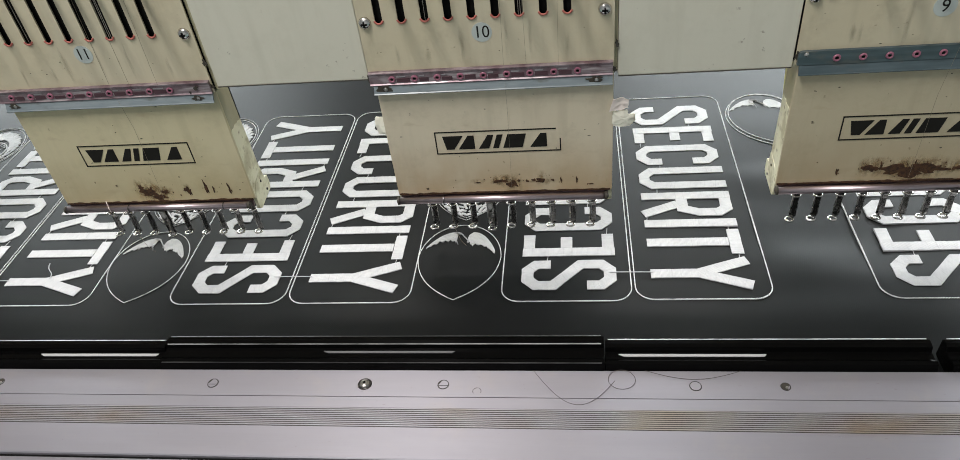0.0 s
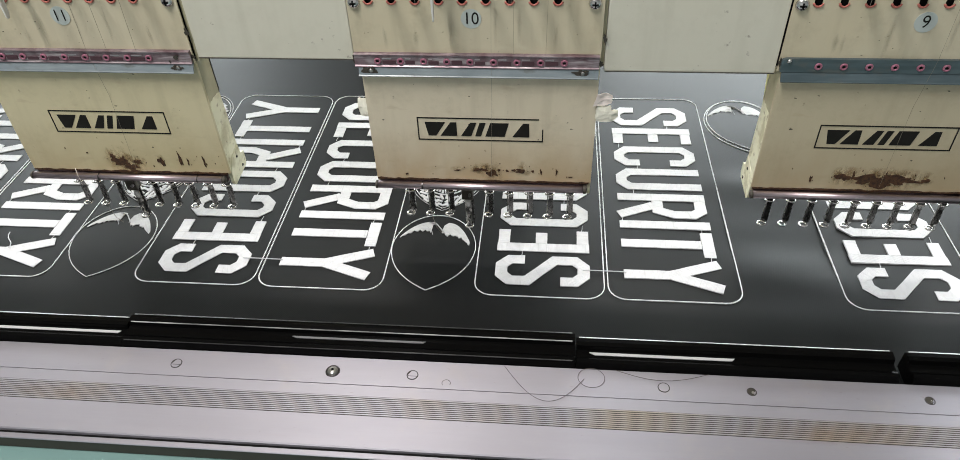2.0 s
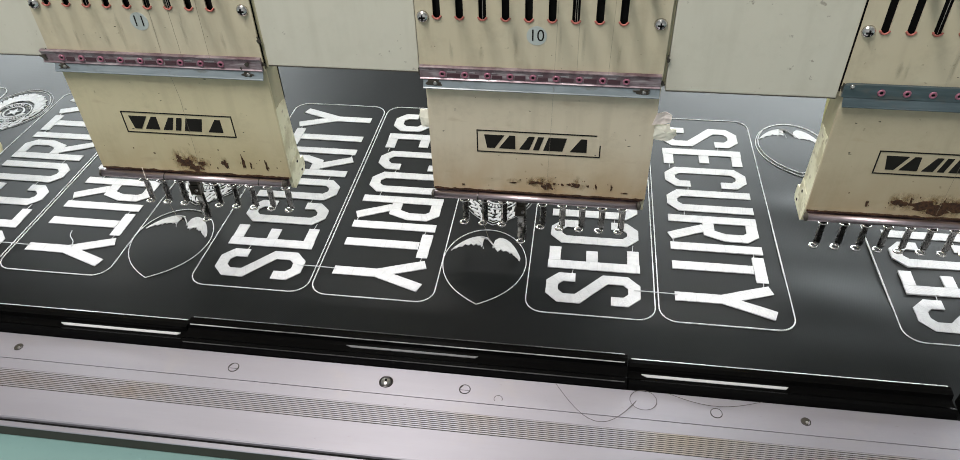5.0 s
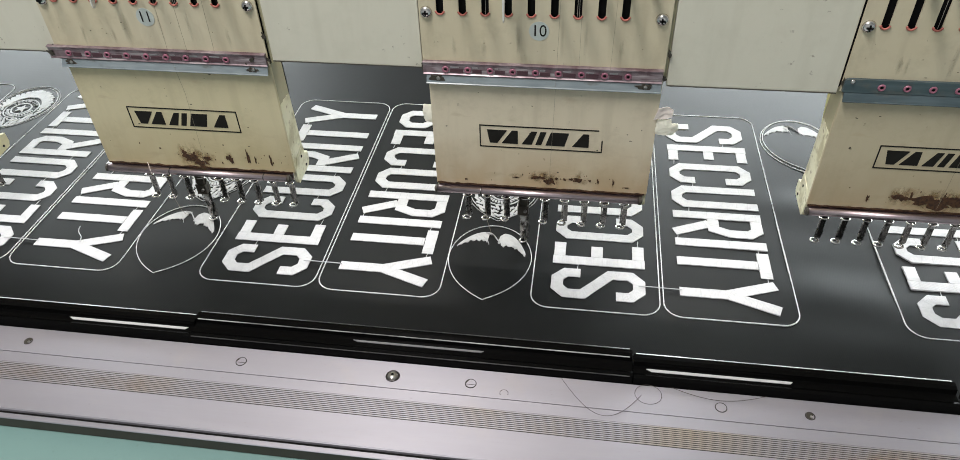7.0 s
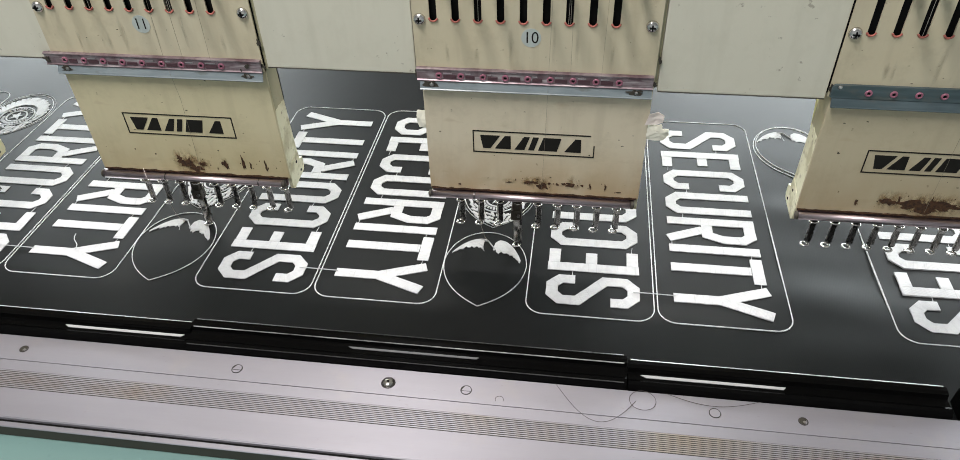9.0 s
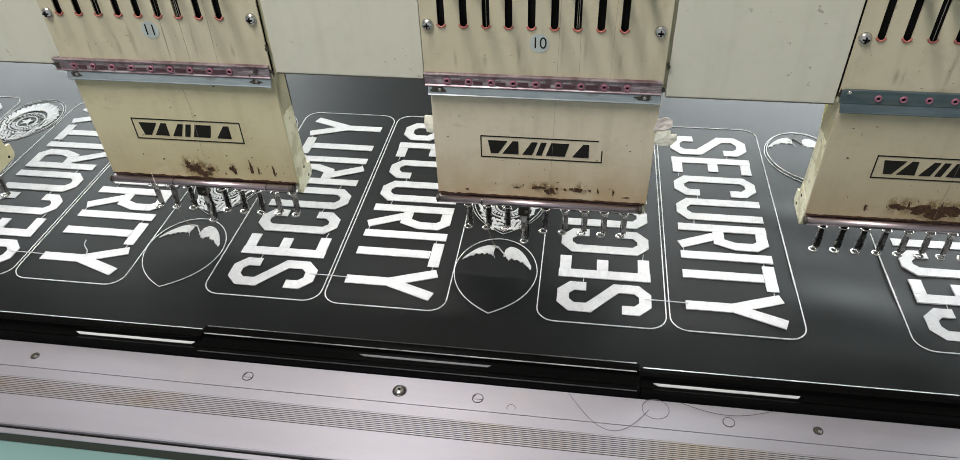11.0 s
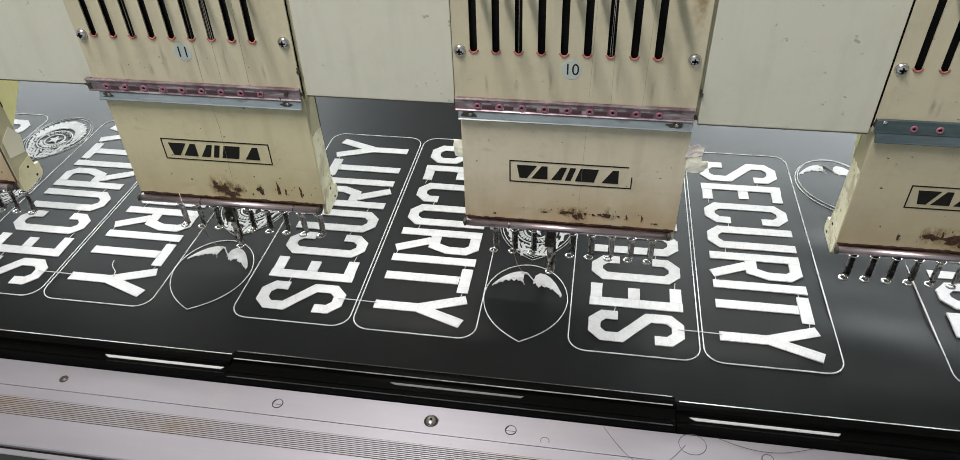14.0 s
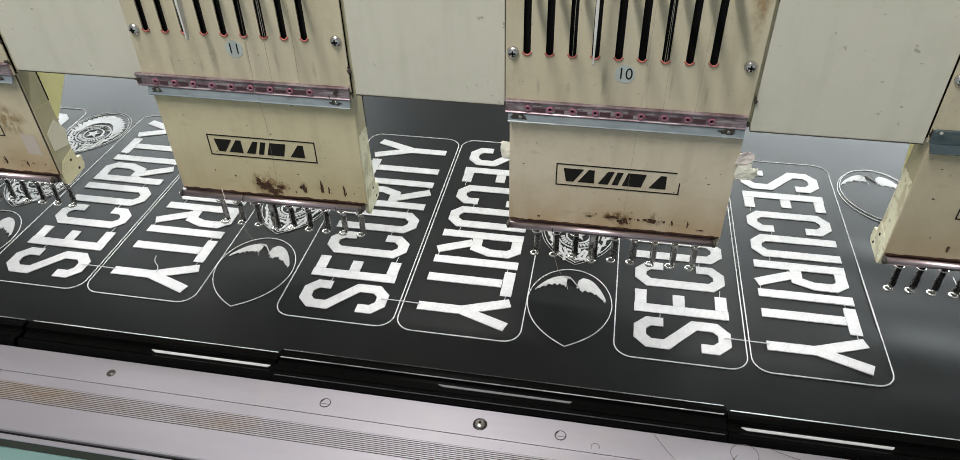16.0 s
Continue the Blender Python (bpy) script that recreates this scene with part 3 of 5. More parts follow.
def clip(x0, x1, high, far, bar0, bar1, bright):
    """A ridge of glossy plastic that pinches the cloth."""
    prof = [(far, 0.0012), (far - 0.0006, high - 0.0016), (far - 0.0022, high), (far - 0.0055, high + 0.0002), (far - 0.0088, high - 0.0004), (far - 0.0096, high - 0.0042),
            (-0.0700, high - 0.0046), (-0.0762, high - 0.0046), (-0.0790, high - 0.0030), (-0.0815, high - 0.0036), (-0.0838, high - 0.0090), (-0.0838, 0.0012)]
    bm = bmesh.new()
    prism(bm, prof, x0, x1, 0)
    c = part("clip", bm, PLASTIC, sash, "glossy black plastic cloth clip", False)
    # Thin pale strips stand in for the highlights on the clip's edges.
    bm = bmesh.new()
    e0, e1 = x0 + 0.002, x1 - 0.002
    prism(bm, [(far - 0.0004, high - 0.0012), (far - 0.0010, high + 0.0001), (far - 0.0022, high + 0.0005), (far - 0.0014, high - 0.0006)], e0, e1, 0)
    part("painted_highlight", bm, DIMEDGELIGHT if far > -0.058 else EDGELIGHT, c, "thin highlight painted along the clip's edge")
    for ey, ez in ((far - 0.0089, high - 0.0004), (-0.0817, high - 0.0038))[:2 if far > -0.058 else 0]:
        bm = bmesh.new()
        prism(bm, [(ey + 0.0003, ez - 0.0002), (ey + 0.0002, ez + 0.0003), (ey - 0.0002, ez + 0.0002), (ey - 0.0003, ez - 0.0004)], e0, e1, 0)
        part("painted_highlight", bm, EDGELIGHT if ey > -0.075 else DIMEDGELIGHT, c, "thin highlight painted along the clip's edge")
    if bar1 > bar0:
        bm = bmesh.new()
        wide = 0.0012 if bright else 0.0009
        z = high - 0.0046
        mid = -0.0730 if bright else -0.0712
        prism(bm, [(bar0, mid + wide * 0.8), (bar0 + 0.0015, mid + wide), (bar1, mid + wide), (bar1 - 0.002, mid - wide * 0.9), (bar0 + 0.004, mid - wide)], z - 0.0004, z + 0.0006, 2)
        part("inlay", bm, WHITEBAR if bright else GREYBAR, c, "narrow white inlay" if bright else "narrow scuffed inlay")


clip(-1.010, -0.676, 0.0205, -0.0575, 0, 0, True)
clip(-0.672, -0.448, 0.0190, -0.0600, -0.66, -0.56, True)
clip(-0.444, -0.222, 0.0190, -0.0600, -0.3290, -0.2265, True)
clip(-0.2215, 0.1215, 0.0205, -0.0575, -0.0913, 0.0110, False)
clip(0.1225, 0.3460, 0.0190, -0.0600, 0.1318, 0.2355, True)
clip(0.3555, 0.5760, 0.0190, -0.0600, 0.4400, 0.5400, True)
clip(0.5800, 0.9200, 0.0205, -0.0575, 0, 0, True)


# ---------------------------------------------------------------- cloth with its embroidery
cloth = root("black_cloth", "black twill cloth with rows of white embroidered patches", "cloth")


def sheet_height(x, y):
    h = 0.0002 * noise.noise(Vector((x * 7, y * 11, 0.3)))
    h += 0.0030 * noise.noise(Vector((x * 4 + 4, y * 22, 1.7))) * math.exp(-((x - 0.31) / 0.06) ** 2) * max(0.0, min(1.0, (0.24 - y) / 0.06))
    return h + 0.0001 * noise.noise(Vector((x * 30, y * 30, 5.0)))


def make_sheet():
    nx, ny = 300, 90
    xs = [-1.30 + 2.3 * i / nx for i in range(nx + 1)]
    ys = [-0.0835 + 0.70 * j / ny for j in range(ny + 1)]
    verts, faces = [], []
    for z in (0, 1):
        for y in ys:
            for x in xs:
                verts.append((x, y, sheet_height(x, y) - 0.0002 if z == 0 else -0.0030))
    n = (nx + 1) * (ny + 1)
    for j in range(ny):
        for i in range(nx):
            a = j * (nx + 1) + i
            faces.append((a, a + 1, a + nx + 2, a + nx + 1))
            faces.append((n + a, n + a + nx + 1, n + a + nx + 2, n + a + 1))
    for i in range(nx):
        faces.append((i, n + i, n + i + 1, i + 1))
        b = ny * (nx + 1) + i
        faces.append((b, b + 1, n + b + 1, n + b))
    for j in range(ny):
        a, b = j * (nx + 1), (j + 1) * (nx + 1)
        faces.append((a, b, n + b, n + a))
        a, b = a + nx, b + nx
        faces.append((a, n + a, n + b, b))
    me = bpy.data.meshes.new("sheet")
    me.from_pydata(verts, [], faces)
    me.materials.append(CLOTH)
    for p in me.polygons:
        p.use_smooth = p.normal.z > 0.5
    ob = new("sheet", me)
    ob.parent = cloth


make_sheet()


def rope(bm, pts, pitch=0.0020, wide=0.00054, high=0.0004, closed=True):
    """A row of slanting stitches along a line."""
    pts = [Vector((p[0], p[1])) for p in pts]
    if closed:
        pts.append(pts[0])
    step, carry = [], 0.0
    for a, b in zip(pts, pts[1:]):
        d = (b - a).length
        if d < 1e-7:
            continue
        s = carry
        while s < d:
            step.append((a + (b - a) * (s / d), (b - a) / d))
            s += pitch
        carry = s - d
    for p, d in step:
        nrm = Vector((-d.y, d.x))
        k = 0.85 + 0.3 * random.random()
        ln, wd = pitch * 0.66, wide * k
        lo = [p - d * ln - nrm * wd * 0.9, p - d * ln * 0.3 - nrm * wd * 1.15, p + d * ln * 0.9 + nrm * wd * 0.55, p + d * ln + nrm * wd, p + d * ln * 0.2 + nrm * wd * 1.15, p - d * ln * 0.9 - nrm * wd * 0.2]
        base = [bm.verts.new((q.x, q.y, -0.0008)) for q in lo]
        top = [bm.verts.new((p.x + (q.x - p.x) * 0.80, p.y + (q.y - p.y) * 0.80, high * k)) for q in lo]
        bm.faces.new(top)
        for i in range(6):
            bm.faces.new((base[i], base[(i + 1) % 6], top[(i + 1) % 6], top[i]))


def round_rect(x0, x1, y0, y1, r, n=8):
    out = []
    for cx, cy, a in ((x1 - r, y1 - r, 0), (x0 + r, y1 - r, 90), (x0 + r, y0 + r, 180), (x1 - r, y0 + r, 270)):
        for i in range(n + 1):
            t = radians(a + 90 * i / n)
            out.append((cx + r * math.cos(t), cy + r * math.sin(t)))
    return out


LH, HW = 0.0803, 0.0053


def strokes(letter, w):
    h, c, H = HW, 0.0125, LH
    if letter == "S":
        return [[(w - h, 0.69 * H), (w - h, H - c), (w - c, H - h), (c, H - h), (h, H - c), (h, 0.66 * H), (w - h, 0.37 * H), (w - h, c), (w - c, h), (c, h), (h, c), (h, 0.31 * H)]]
    if letter == "E":
        return [[(h, 0), (h, H)], [(2 * h, h * 1.05), (w, h * 1.05)], [(2 * h, H - h * 1.05), (w, H - h * 1.05)], [(2 * h, H * 0.52), (w * 0.88, H * 0.52)]]
    if letter == "C":
        return [[(w - h, 0.68 * H), (w - h, H - c), (w - c, H - h), (c, H - h), (h, H - c), (h, c), (c, h), (w - c, h), (w - h, c), (w - h, 0.31 * H)]]
    if letter == "U":
        return [[(h, H), (h, c), (c, h), (w - c, h), (w - h, c), (w - h, H)]]
    if letter == "R":
        return [[(h, 0), (h, H)], [(2 * h, H - h), (w - c, H - h), (w - h * 1.3, H - c), (w - h * 1.3, 0.47 * H + c), (w - c, 0.45 * H), (2 * h, 0.45 * H)], [(w * 0.47, 0.40 * H), (w - h, 0)]]
    if letter == "I":
        return [[(h, 0), (h, H)]]
    if letter == "T":
        return [[(0, H - h * 1.05), (w, H - h * 1.05)], [(w / 2, 0), (w / 2, H - 2.1 * h)]]
    return [[(w / 2, 0), (w / 2, 0.50 * H)], [(w / 2, 0.485 * H), (h * 0.9, H)], [(w / 2, 0.485 * H), (w - h * 0.9, H)]]


def satin(bm, uv, line, hw, low, high):
    """Raised satin stitching along a mitred line of points."""
    pts = [Vector(p) for p in line]
    n = len(pts)
    left, right = [], []
    for i in range(n):
        d0 = (pts[i] - pts[i - 1]).normalized() if i else None
        d1 = (pts[i + 1] - pts[i]).normalized() if i < n - 1 else None
        if d0 is None or d1 is None:
            d = d1 if d0 is None else d0
            m = Vector((-d.y, d.x)) * hw
        else:
            nsum = Vector((-d0.y, d0.x)) + Vector((-d1.y, d1.x))
            nsum.normalize()
            m = nsum * (hw / max(0.5, nsum.dot(Vector((-d1.y, d1.x)))))
        left.append(pts[i] + m)
        right.append(pts[i] - m)
    run = random.random() * 0.1
    for i in range(n - 1):
        ln = (pts[i + 1] - pts[i]).length
        k = 0.95
        cut = max(2, int(ln / 0.006))
        rows = []
        for j in range(cut + 1):
            f = j / cut
            a, b = left[i].lerp(left[i + 1], f), right[i].lerp(right[i + 1], f)
            c = (a + b) / 2
            wob = 1.0 + (random.random() - 0.5) * 0.05
            hz = high * (0.96 + 0.08 * random.random())
            a2, b2 = c + (a - c) * wob, c + (b - c) * wob
            rows.append(((bm.verts.new((*a2, low)), bm.verts.new((*(c + (a2 - c) * k), hz * 0.98)), bm.verts.new((*c, hz)), bm.verts.new((*(c + (b2 - c) * k), hz * 0.98)), bm.verts.new((*b2, low))), run + ln * f))
        for (p, s0), (q, s1) in zip(rows, rows[1:]):
            for e in range(4):
                f = bm.faces.new((p[e], p[e + 1], q[e + 1], q[e]))
                for lp, (s, o) in zip(f.loops, ((s0, e), (s0, e + 1), (s1, e + 1), (s1, e))):
                    lp[uv].uv = (s, o * 0.003)
        for r, flip in ((rows[0][0], False), (rows[-1][0], True)):
            if (i == 0 and not flip) or (i == n - 2 and flip):
                bm.faces.new(r if flip else r[::-1])
        run += ln


def letter_mesh(letter, w):
    bm = bmesh.new()
    uv = bm.loops.layers.uv.new("UVMap")
    for line in strokes(letter, w):
        satin(bm, uv, line, HW, -0.0008, 0.0005)
    me = bpy.data.meshes.new("letter")
    bm.to_mesh(me)
    bm.free()
    me.materials.append(WHITE)
    return me


WORD = [("S", 0.0, 0.036), ("E", 0.0415, 0.0282), ("C", 0.0755, 0.0335), ("U", 0.114, 0.034), ("R", 0.154, 0.037), ("I", 0.1940, 0.0106), ("T", 0.209, 0.032), ("Y", 0.2445, 0.0391)]
FACES = {c: letter_mesh(c, w) for c, u, w in WORD}


def patch(x0, x1, y0, y1, flip):
    """A rounded outline with the word SECURITY; flip: read from the near side."""
    bm = bmesh.new()
    rope(bm, round_rect(x0, x1, y0, y1, 0.015))
    ol = part("patch_outline", bm, EDGET, cloth, "white stitched outline of a rounded patch")
    for c, u, w in WORD:
        ob = new("letter", FACES[c])
        ob.parent = ol
        ob["label"] = "white satin-stitched letter " + c
        if flip:
            ob.matrix_basis = Matrix(((0, -1, 0, x0 + 0.0962), (1, 0, 0, y0 + 0.0131 + u), (0, 0, 1, 0), (0, 0, 0, 1)))
        else:
            ob.matrix_basis = Matrix(((0, 1, 0, x0 + 0.0138), (-1, 0, 0, 0.2915 - u), (0, 0, 1, 0), (0, 0, 0, 1)))
    # short jump stitches between neighbouring letters
    for (c, u, w), v in zip(WORD[:-1], (0.73, 0.08, 0.28, 0.20, 0.04, 0.90, 0.94)):
        a, b = u + w - 0.004, u + w + 0.0075
        if flip:
            pa, pb = (x0 + 0.0962 - v * LH, y0 + 0.0135 + a), (x0 + 0.0962 - v * LH + 0.001, y0 + 0.0135 + b)
        else:
            pa, pb = (x0 + 0.0138 + v * LH, 0.2915 - a), (x0 + 0.0138 + v * LH - 0.001, 0.2915 - b)
        bm = bmesh.new()
        tube(bm, [(*pa, 0.0003), (*pb, 0.0003)], 0.0003)
        part("jump_stitch", bm, WHITE, ol)


def shield(cx, cy, grow=1.0):
    pts = []
    for i in range(41):
        t = math.pi * i / 40
        pts.append((cx + 0.0372 * grow * math.cos(t), cy + 0.052 + 0.0447 * grow * math.sin(t)))
    for s in (-1, 1):
        arc = []
        for i in range(1, 16):
            t = i / 16
            x = (1 - t) ** 2 * 0.0372 + 2 * t * (1 - t) * 0.0352
            y = (1 - t) ** 2 * 0.052 + 2 * t * (1 - t) * 0.0185
            arc.append((cx + s * x * grow, cy + 0.052 + (y - 0.052) * grow))
        pts += arc if s < 0 else []
        if s < 0:
            pts.append((cx, cy + 0.052 - 0.052 * grow))
        else:
            pts += arc[::-1]
    return pts


def wing(bm, uv, cx, cy, side):
    """A spread wing: an arched band with a ragged lower edge."""
    n, top, bot = 26, [], []
    for i in range(n + 1):
        f = i / n
        if side < 0:
            x, y = -0.0320 + 0.0305 * f, 0.0655 + 0.0219 * math.sin(min(1.0, f * 1.15) ** 0.85 * math.pi / 2) - 0.0015 * max(0, f - 0.8) / 0.2
            d = 0.0012 + 0.0150 * f ** 0.85 if f < 0.80 else 0.0140 - 0.0115 * min(1.0, (f - 0.80) / 0.12)
        else:
            x, y = 0.0316 - 0.0255 * f, 0.0600 + 0.0268 * math.sin(min(1.0, f * 1.22) ** 0.85 * math.pi / 2) - (0.004 * max(0, f - 0.85) / 0.15)
            d = 0.0026 + 0.0190 * f ** 0.7 * (1.0 if f < 0.78 else 1.0 - (f - 0.78) * 2.8)
        d += 0.0034 * noise.noise(Vector((f * 13 + side * 7, cx * 9, cy * 9))) + 0.0016 * noise.noise(Vector((f * 37, cx * 5 + side, 0.7)))
        d = max(0.0012, d)
        top.append((cx + x, cy + y))
        bot.append((cx + x - side * 0.15 * d, cy + y - d))
    prev = None
    for a, b in zip(top, bot):
        m = ((a[0] + b[0]) / 2, (a[1] + b[1]) / 2)
        row = [bm.verts.new((*a, -0.0008)), bm.verts.new((a[0] * 0.93 + m[0] * 0.07, a[1] * 0.93 + m[1] * 0.07, 0.0004)), bm.verts.new((*m, 0.0005)),
               bm.verts.new((b[0] * 0.93 + m[0] * 0.07, b[1] * 0.93 + m[1] * 0.07, 0.0004)), bm.verts.new((*b, -0.0008))]
        if prev:
            for e in range(4):
                f = bm.faces.new((prev[e], prev[e + 1], row[e + 1], row[e]))
                for lp in f.loops:
                    lp[uv].uv = (lp.vert.co.x + lp.vert.co.y * 0.6, lp.vert.co.y)
        prev = row


def winged_badge(cx, cy):
    bm = bmesh.new()
    rope(bm, shield(cx, cy), 0.0019, 0.00042)
    ol = part("badge_outline", bm, EDGET, cloth, "white stitched outline of an unfinished shield badge")
    for side in (-1, 1):
        bm = bmesh.new()
        uv = bm.loops.layers.uv.new("UVMap")
        wing(bm, uv, cx, cy, side)
        part("wing", bm, GREYT, ol, "pale grey satin-stitched wing")
    bm = bmesh.new()
    tube(bm, [(cx - 0.008, cy + 0.086, 0.0006), (cx - 0.001, cy + 0.0835, 0.001), (cx + 0.006, cy + 0.074, 0.0006)], 0.0006)
    tube(bm, [(cx - 0.009, cy + 0.080, 0.0006), (cx - 0.005, cy + 0.075, 0.002), (cx - 0.003, cy + 0.069, 0.0008)], 0.0003)
    part("loose_stitch", bm, GREYT, ol)


def dense_badge(cx, cy):
    bm = bmesh.new()
    rope(bm, shield(cx, cy), 0.0019, 0.00042)
    ol = part("badge_outline", bm, WHITE, cloth, "white stitched outline of a finished shield badge")
    bm = bmesh.new()
    rope(bm, shield(cx, cy, 0.93), 0.0019, 0.00042)
    part("inner_outline", bm, EDGET, ol)
    for side in (-1, 1):
        bm = bmesh.new()
        uv = bm.loops.layers.uv.new("UVMap")
        # long feathers fanned over the seal, in two overlapping rows
        for row, (r0, r1, n, wide) in enumerate(((0.0215, 0.0332, 13, 0.0021), (0.0212, 0.0268, 12, 0.0017))):
            for i in range(n):
                a = radians(3 + 80 * i / (n - 1) + row * 2)
                b = a + radians(10 + 4 * math.sin(i * 2.1))
                q = r1 * (0.98 + 0.02 * math.sin(i * 1.7 + row))
                satin(bm, uv, [(cx + side * r0 * math.cos(a), cy + 0.047 + r0 * 1.10 * math.sin(a)), (cx + side * q * math.cos(b), cy + 0.047 + q * 1.20 * math.sin(b))], wide, -0.0008, 0.0006 + 0.0002 * row)
        part("eagle_wing", bm, WHITE, ol, "white satin-stitched eagle wing")
    bm = bmesh.new()
    uv = bm.loops.layers.uv.new("UVMap")
    satin(bm, uv, [(cx - 0.0015, cy + 0.0690), (cx, cy + 0.0800), (cx + 0.0030, cy + 0.0845)], 0.0030, -0.0008, 0.0008)
    part("eagle_head", bm, WHITE, ol)
    bm = bmesh.new()
    uv = bm.loops.layers.uv.new("UVMap")
    for r, wd in ((0.0200, 0.0007), (0.0116, 0.0009)):
        satin(bm, uv, [(cx + r * math.cos(t), cy + 0.044 + r * math.sin(t)) for t in [2 * math.pi * i / 28 for i in range(29)]], wd, -0.0008, 0.0006)
    part("seal_ring", bm, WHITE, ol)
    # the lower half of the seal's writing, too small to read
    bm = bmesh.new()
    uv = bm.loops.layers.uv.new("UVMap")
    for i in range(15):
        a = radians(192 + 156 * i / 14)
        r0, r1 = 0.0136, 0.0166 + 0.0016 * random.random()
        satin(bm, uv, [(cx + r0 * math.cos(a), cy + 0.044 + r0 * math.sin(a)), (cx + r1 * math.cos(a + 0.05), cy + 0.044 + r1 * math.sin(a + 0.05))], 0.0010, -0.0008, 0.0006)
    part("seal_writing", bm, WHITE, ol, "white stitched bars of unreadable writing")
    bm = bmesh.new()
    star = [(cx + (0.0085 if i % 2 == 0 else 0.0034) * math.sin(math.pi * i / 5), cy + 0.044 + (0.0085 if i % 2 == 0 else 0.0034) * math.cos(math.pi * i / 5)) for i in range(10)]
    prism(bm, star, -0.0008, 0.0006, 2)
    part("star", bm, WHITE, ol)
    for i, ch in enumerate("SECURITY"):
        a = radians(148 - 116 * i / 7)
        ob = new("letter", SMALL[ch])
        ob.parent = ol
        ob.matrix_basis = Matrix.Translation((cx + 0.0159 * math.cos(a), cy + 0.044 + 0.0159 * math.sin(a), 0.0006)) @ Matrix.Rotation(a - math.pi / 2, 4, "Z")
    bm = bmesh.new()
    uv = bm.loops.layers.uv.new("UVMap")
    for row in range(11):
        y = 0.009 + row * 0.0056
        for s in (-1, 1):
            for k in range(8):
                x = s * (0.0024 + k * 0.0043 + (row % 2) * 0.0016)
                if (x / 0.0172) ** 2 + ((y - 0.044) / 0.0172) ** 2 < 1.75:
                    continue
                lim = 0.0335 * math.sqrt(max(0.0, 1 - ((0.052 - y) / 0.049) ** 2)) if y < 0.052 else 0.0335
                if abs(x) > lim - 0.0035 or (y > 0.053 and abs(x) < 0.030):
                    continue
                ang = s * radians(20 + 70 * random.random())
                ln = 0.0028 + 0.0014 * random.random()
                dx, dy = ln * math.cos(ang), ln * math.sin(ang)
                satin(bm, uv, [(cx + x - dx, cy + y - dy), (cx + x + dx, cy + y + dy)], 0.0011 + 0.0005 * random.random(), -0.0008, 0.0006)
    part("laurel_stitching", bm, WHITE, ol, "white zigzag laurel stitching")["kind"] = "stuff"


SMALL = {c: text_mesh("letter", c, 0.0066, WHITE, 0.0004) for c in "SECURITY"}
PITCH, STEP = 0.30, 0.2968
for k in (-3, -2, -1, 0, 1):
    along = STEP * k + (0.0025 if k == 1 else 0)
    patch(0.0396 + along, 0.1472 + along, -0.0035, 0.3045, True)
for k in (-3, -2, -1, 0):
    patch(0.1503 + STEP * k, 0.2585 + STEP * k, -0.0025 if k == 0 else -0.0035, 0.3105 if k == 0 else 0.3060, False)
for k in (-2, -1, 0):
    winged_badge(STEP * k - 0.0008, -0.0008)
    dense_badge(STEP * k, 0.1035)
for k in (-3, -2, -1, 0):
    dense_badge(STEP * k, 0.2080)
winged_badge(PITCH, 0.2120)
bm = bmesh.new()
rope(bm, shield(PITCH + 0.0012, 0.2150, 0.955), 0.0019, 0.00046)
part("second_outline", bm, EDGET, cloth, "second white stitched outline inside a shield badge")
for k in (-3, -2, -1, 0):
    bm = bmesh.new()
    tube(bm, [(0.130 + STEP * k, 0.0290, 0.0012), (0.147 + STEP * k, 0.0285, 0.0016), (0.166 + STEP * k, 0.0285, 0.0012)], 0.00045)
    part("jump_thread", bm, WHITE, cloth, "white jump thread between two patches")
bm = bmesh.new()
tube(bm, [(-0.3865 + 0.002 * math.sin(i * 0.9) - 0.0016 * i, 0.030 + 0.0030 * i, 0.0015 + 0.0008 * math.sin(i)) for i in range(8)], 0.00045)
part("loose_tail", bm, WHITE, cloth, "curled white thread tail")


# ---------------------------------------------------------------- sewing heads
FEET = [-0.0645 + 0.01704 * i for i in range(9)]
ACTIVE = 3


def foot_mesh(long):
    """Presser foot: bent strip and ring; its zero is the ring's underside."""
    bm = bmesh.new()
    top = 0.075 if long else 0.046
    prism(bm, [(-0.0005, 0.0045), (0.0012, 0.0015), (0.0018, 0.0015), (0.0012, 0.0052), (0.0016, 0.020), (0.0006, 0.024), (0.0006, top), (-0.0004, top), (-0.0004, 0.024), (0.0004, 0.020)], 0.0008, 0.0048, 0)
    return bm


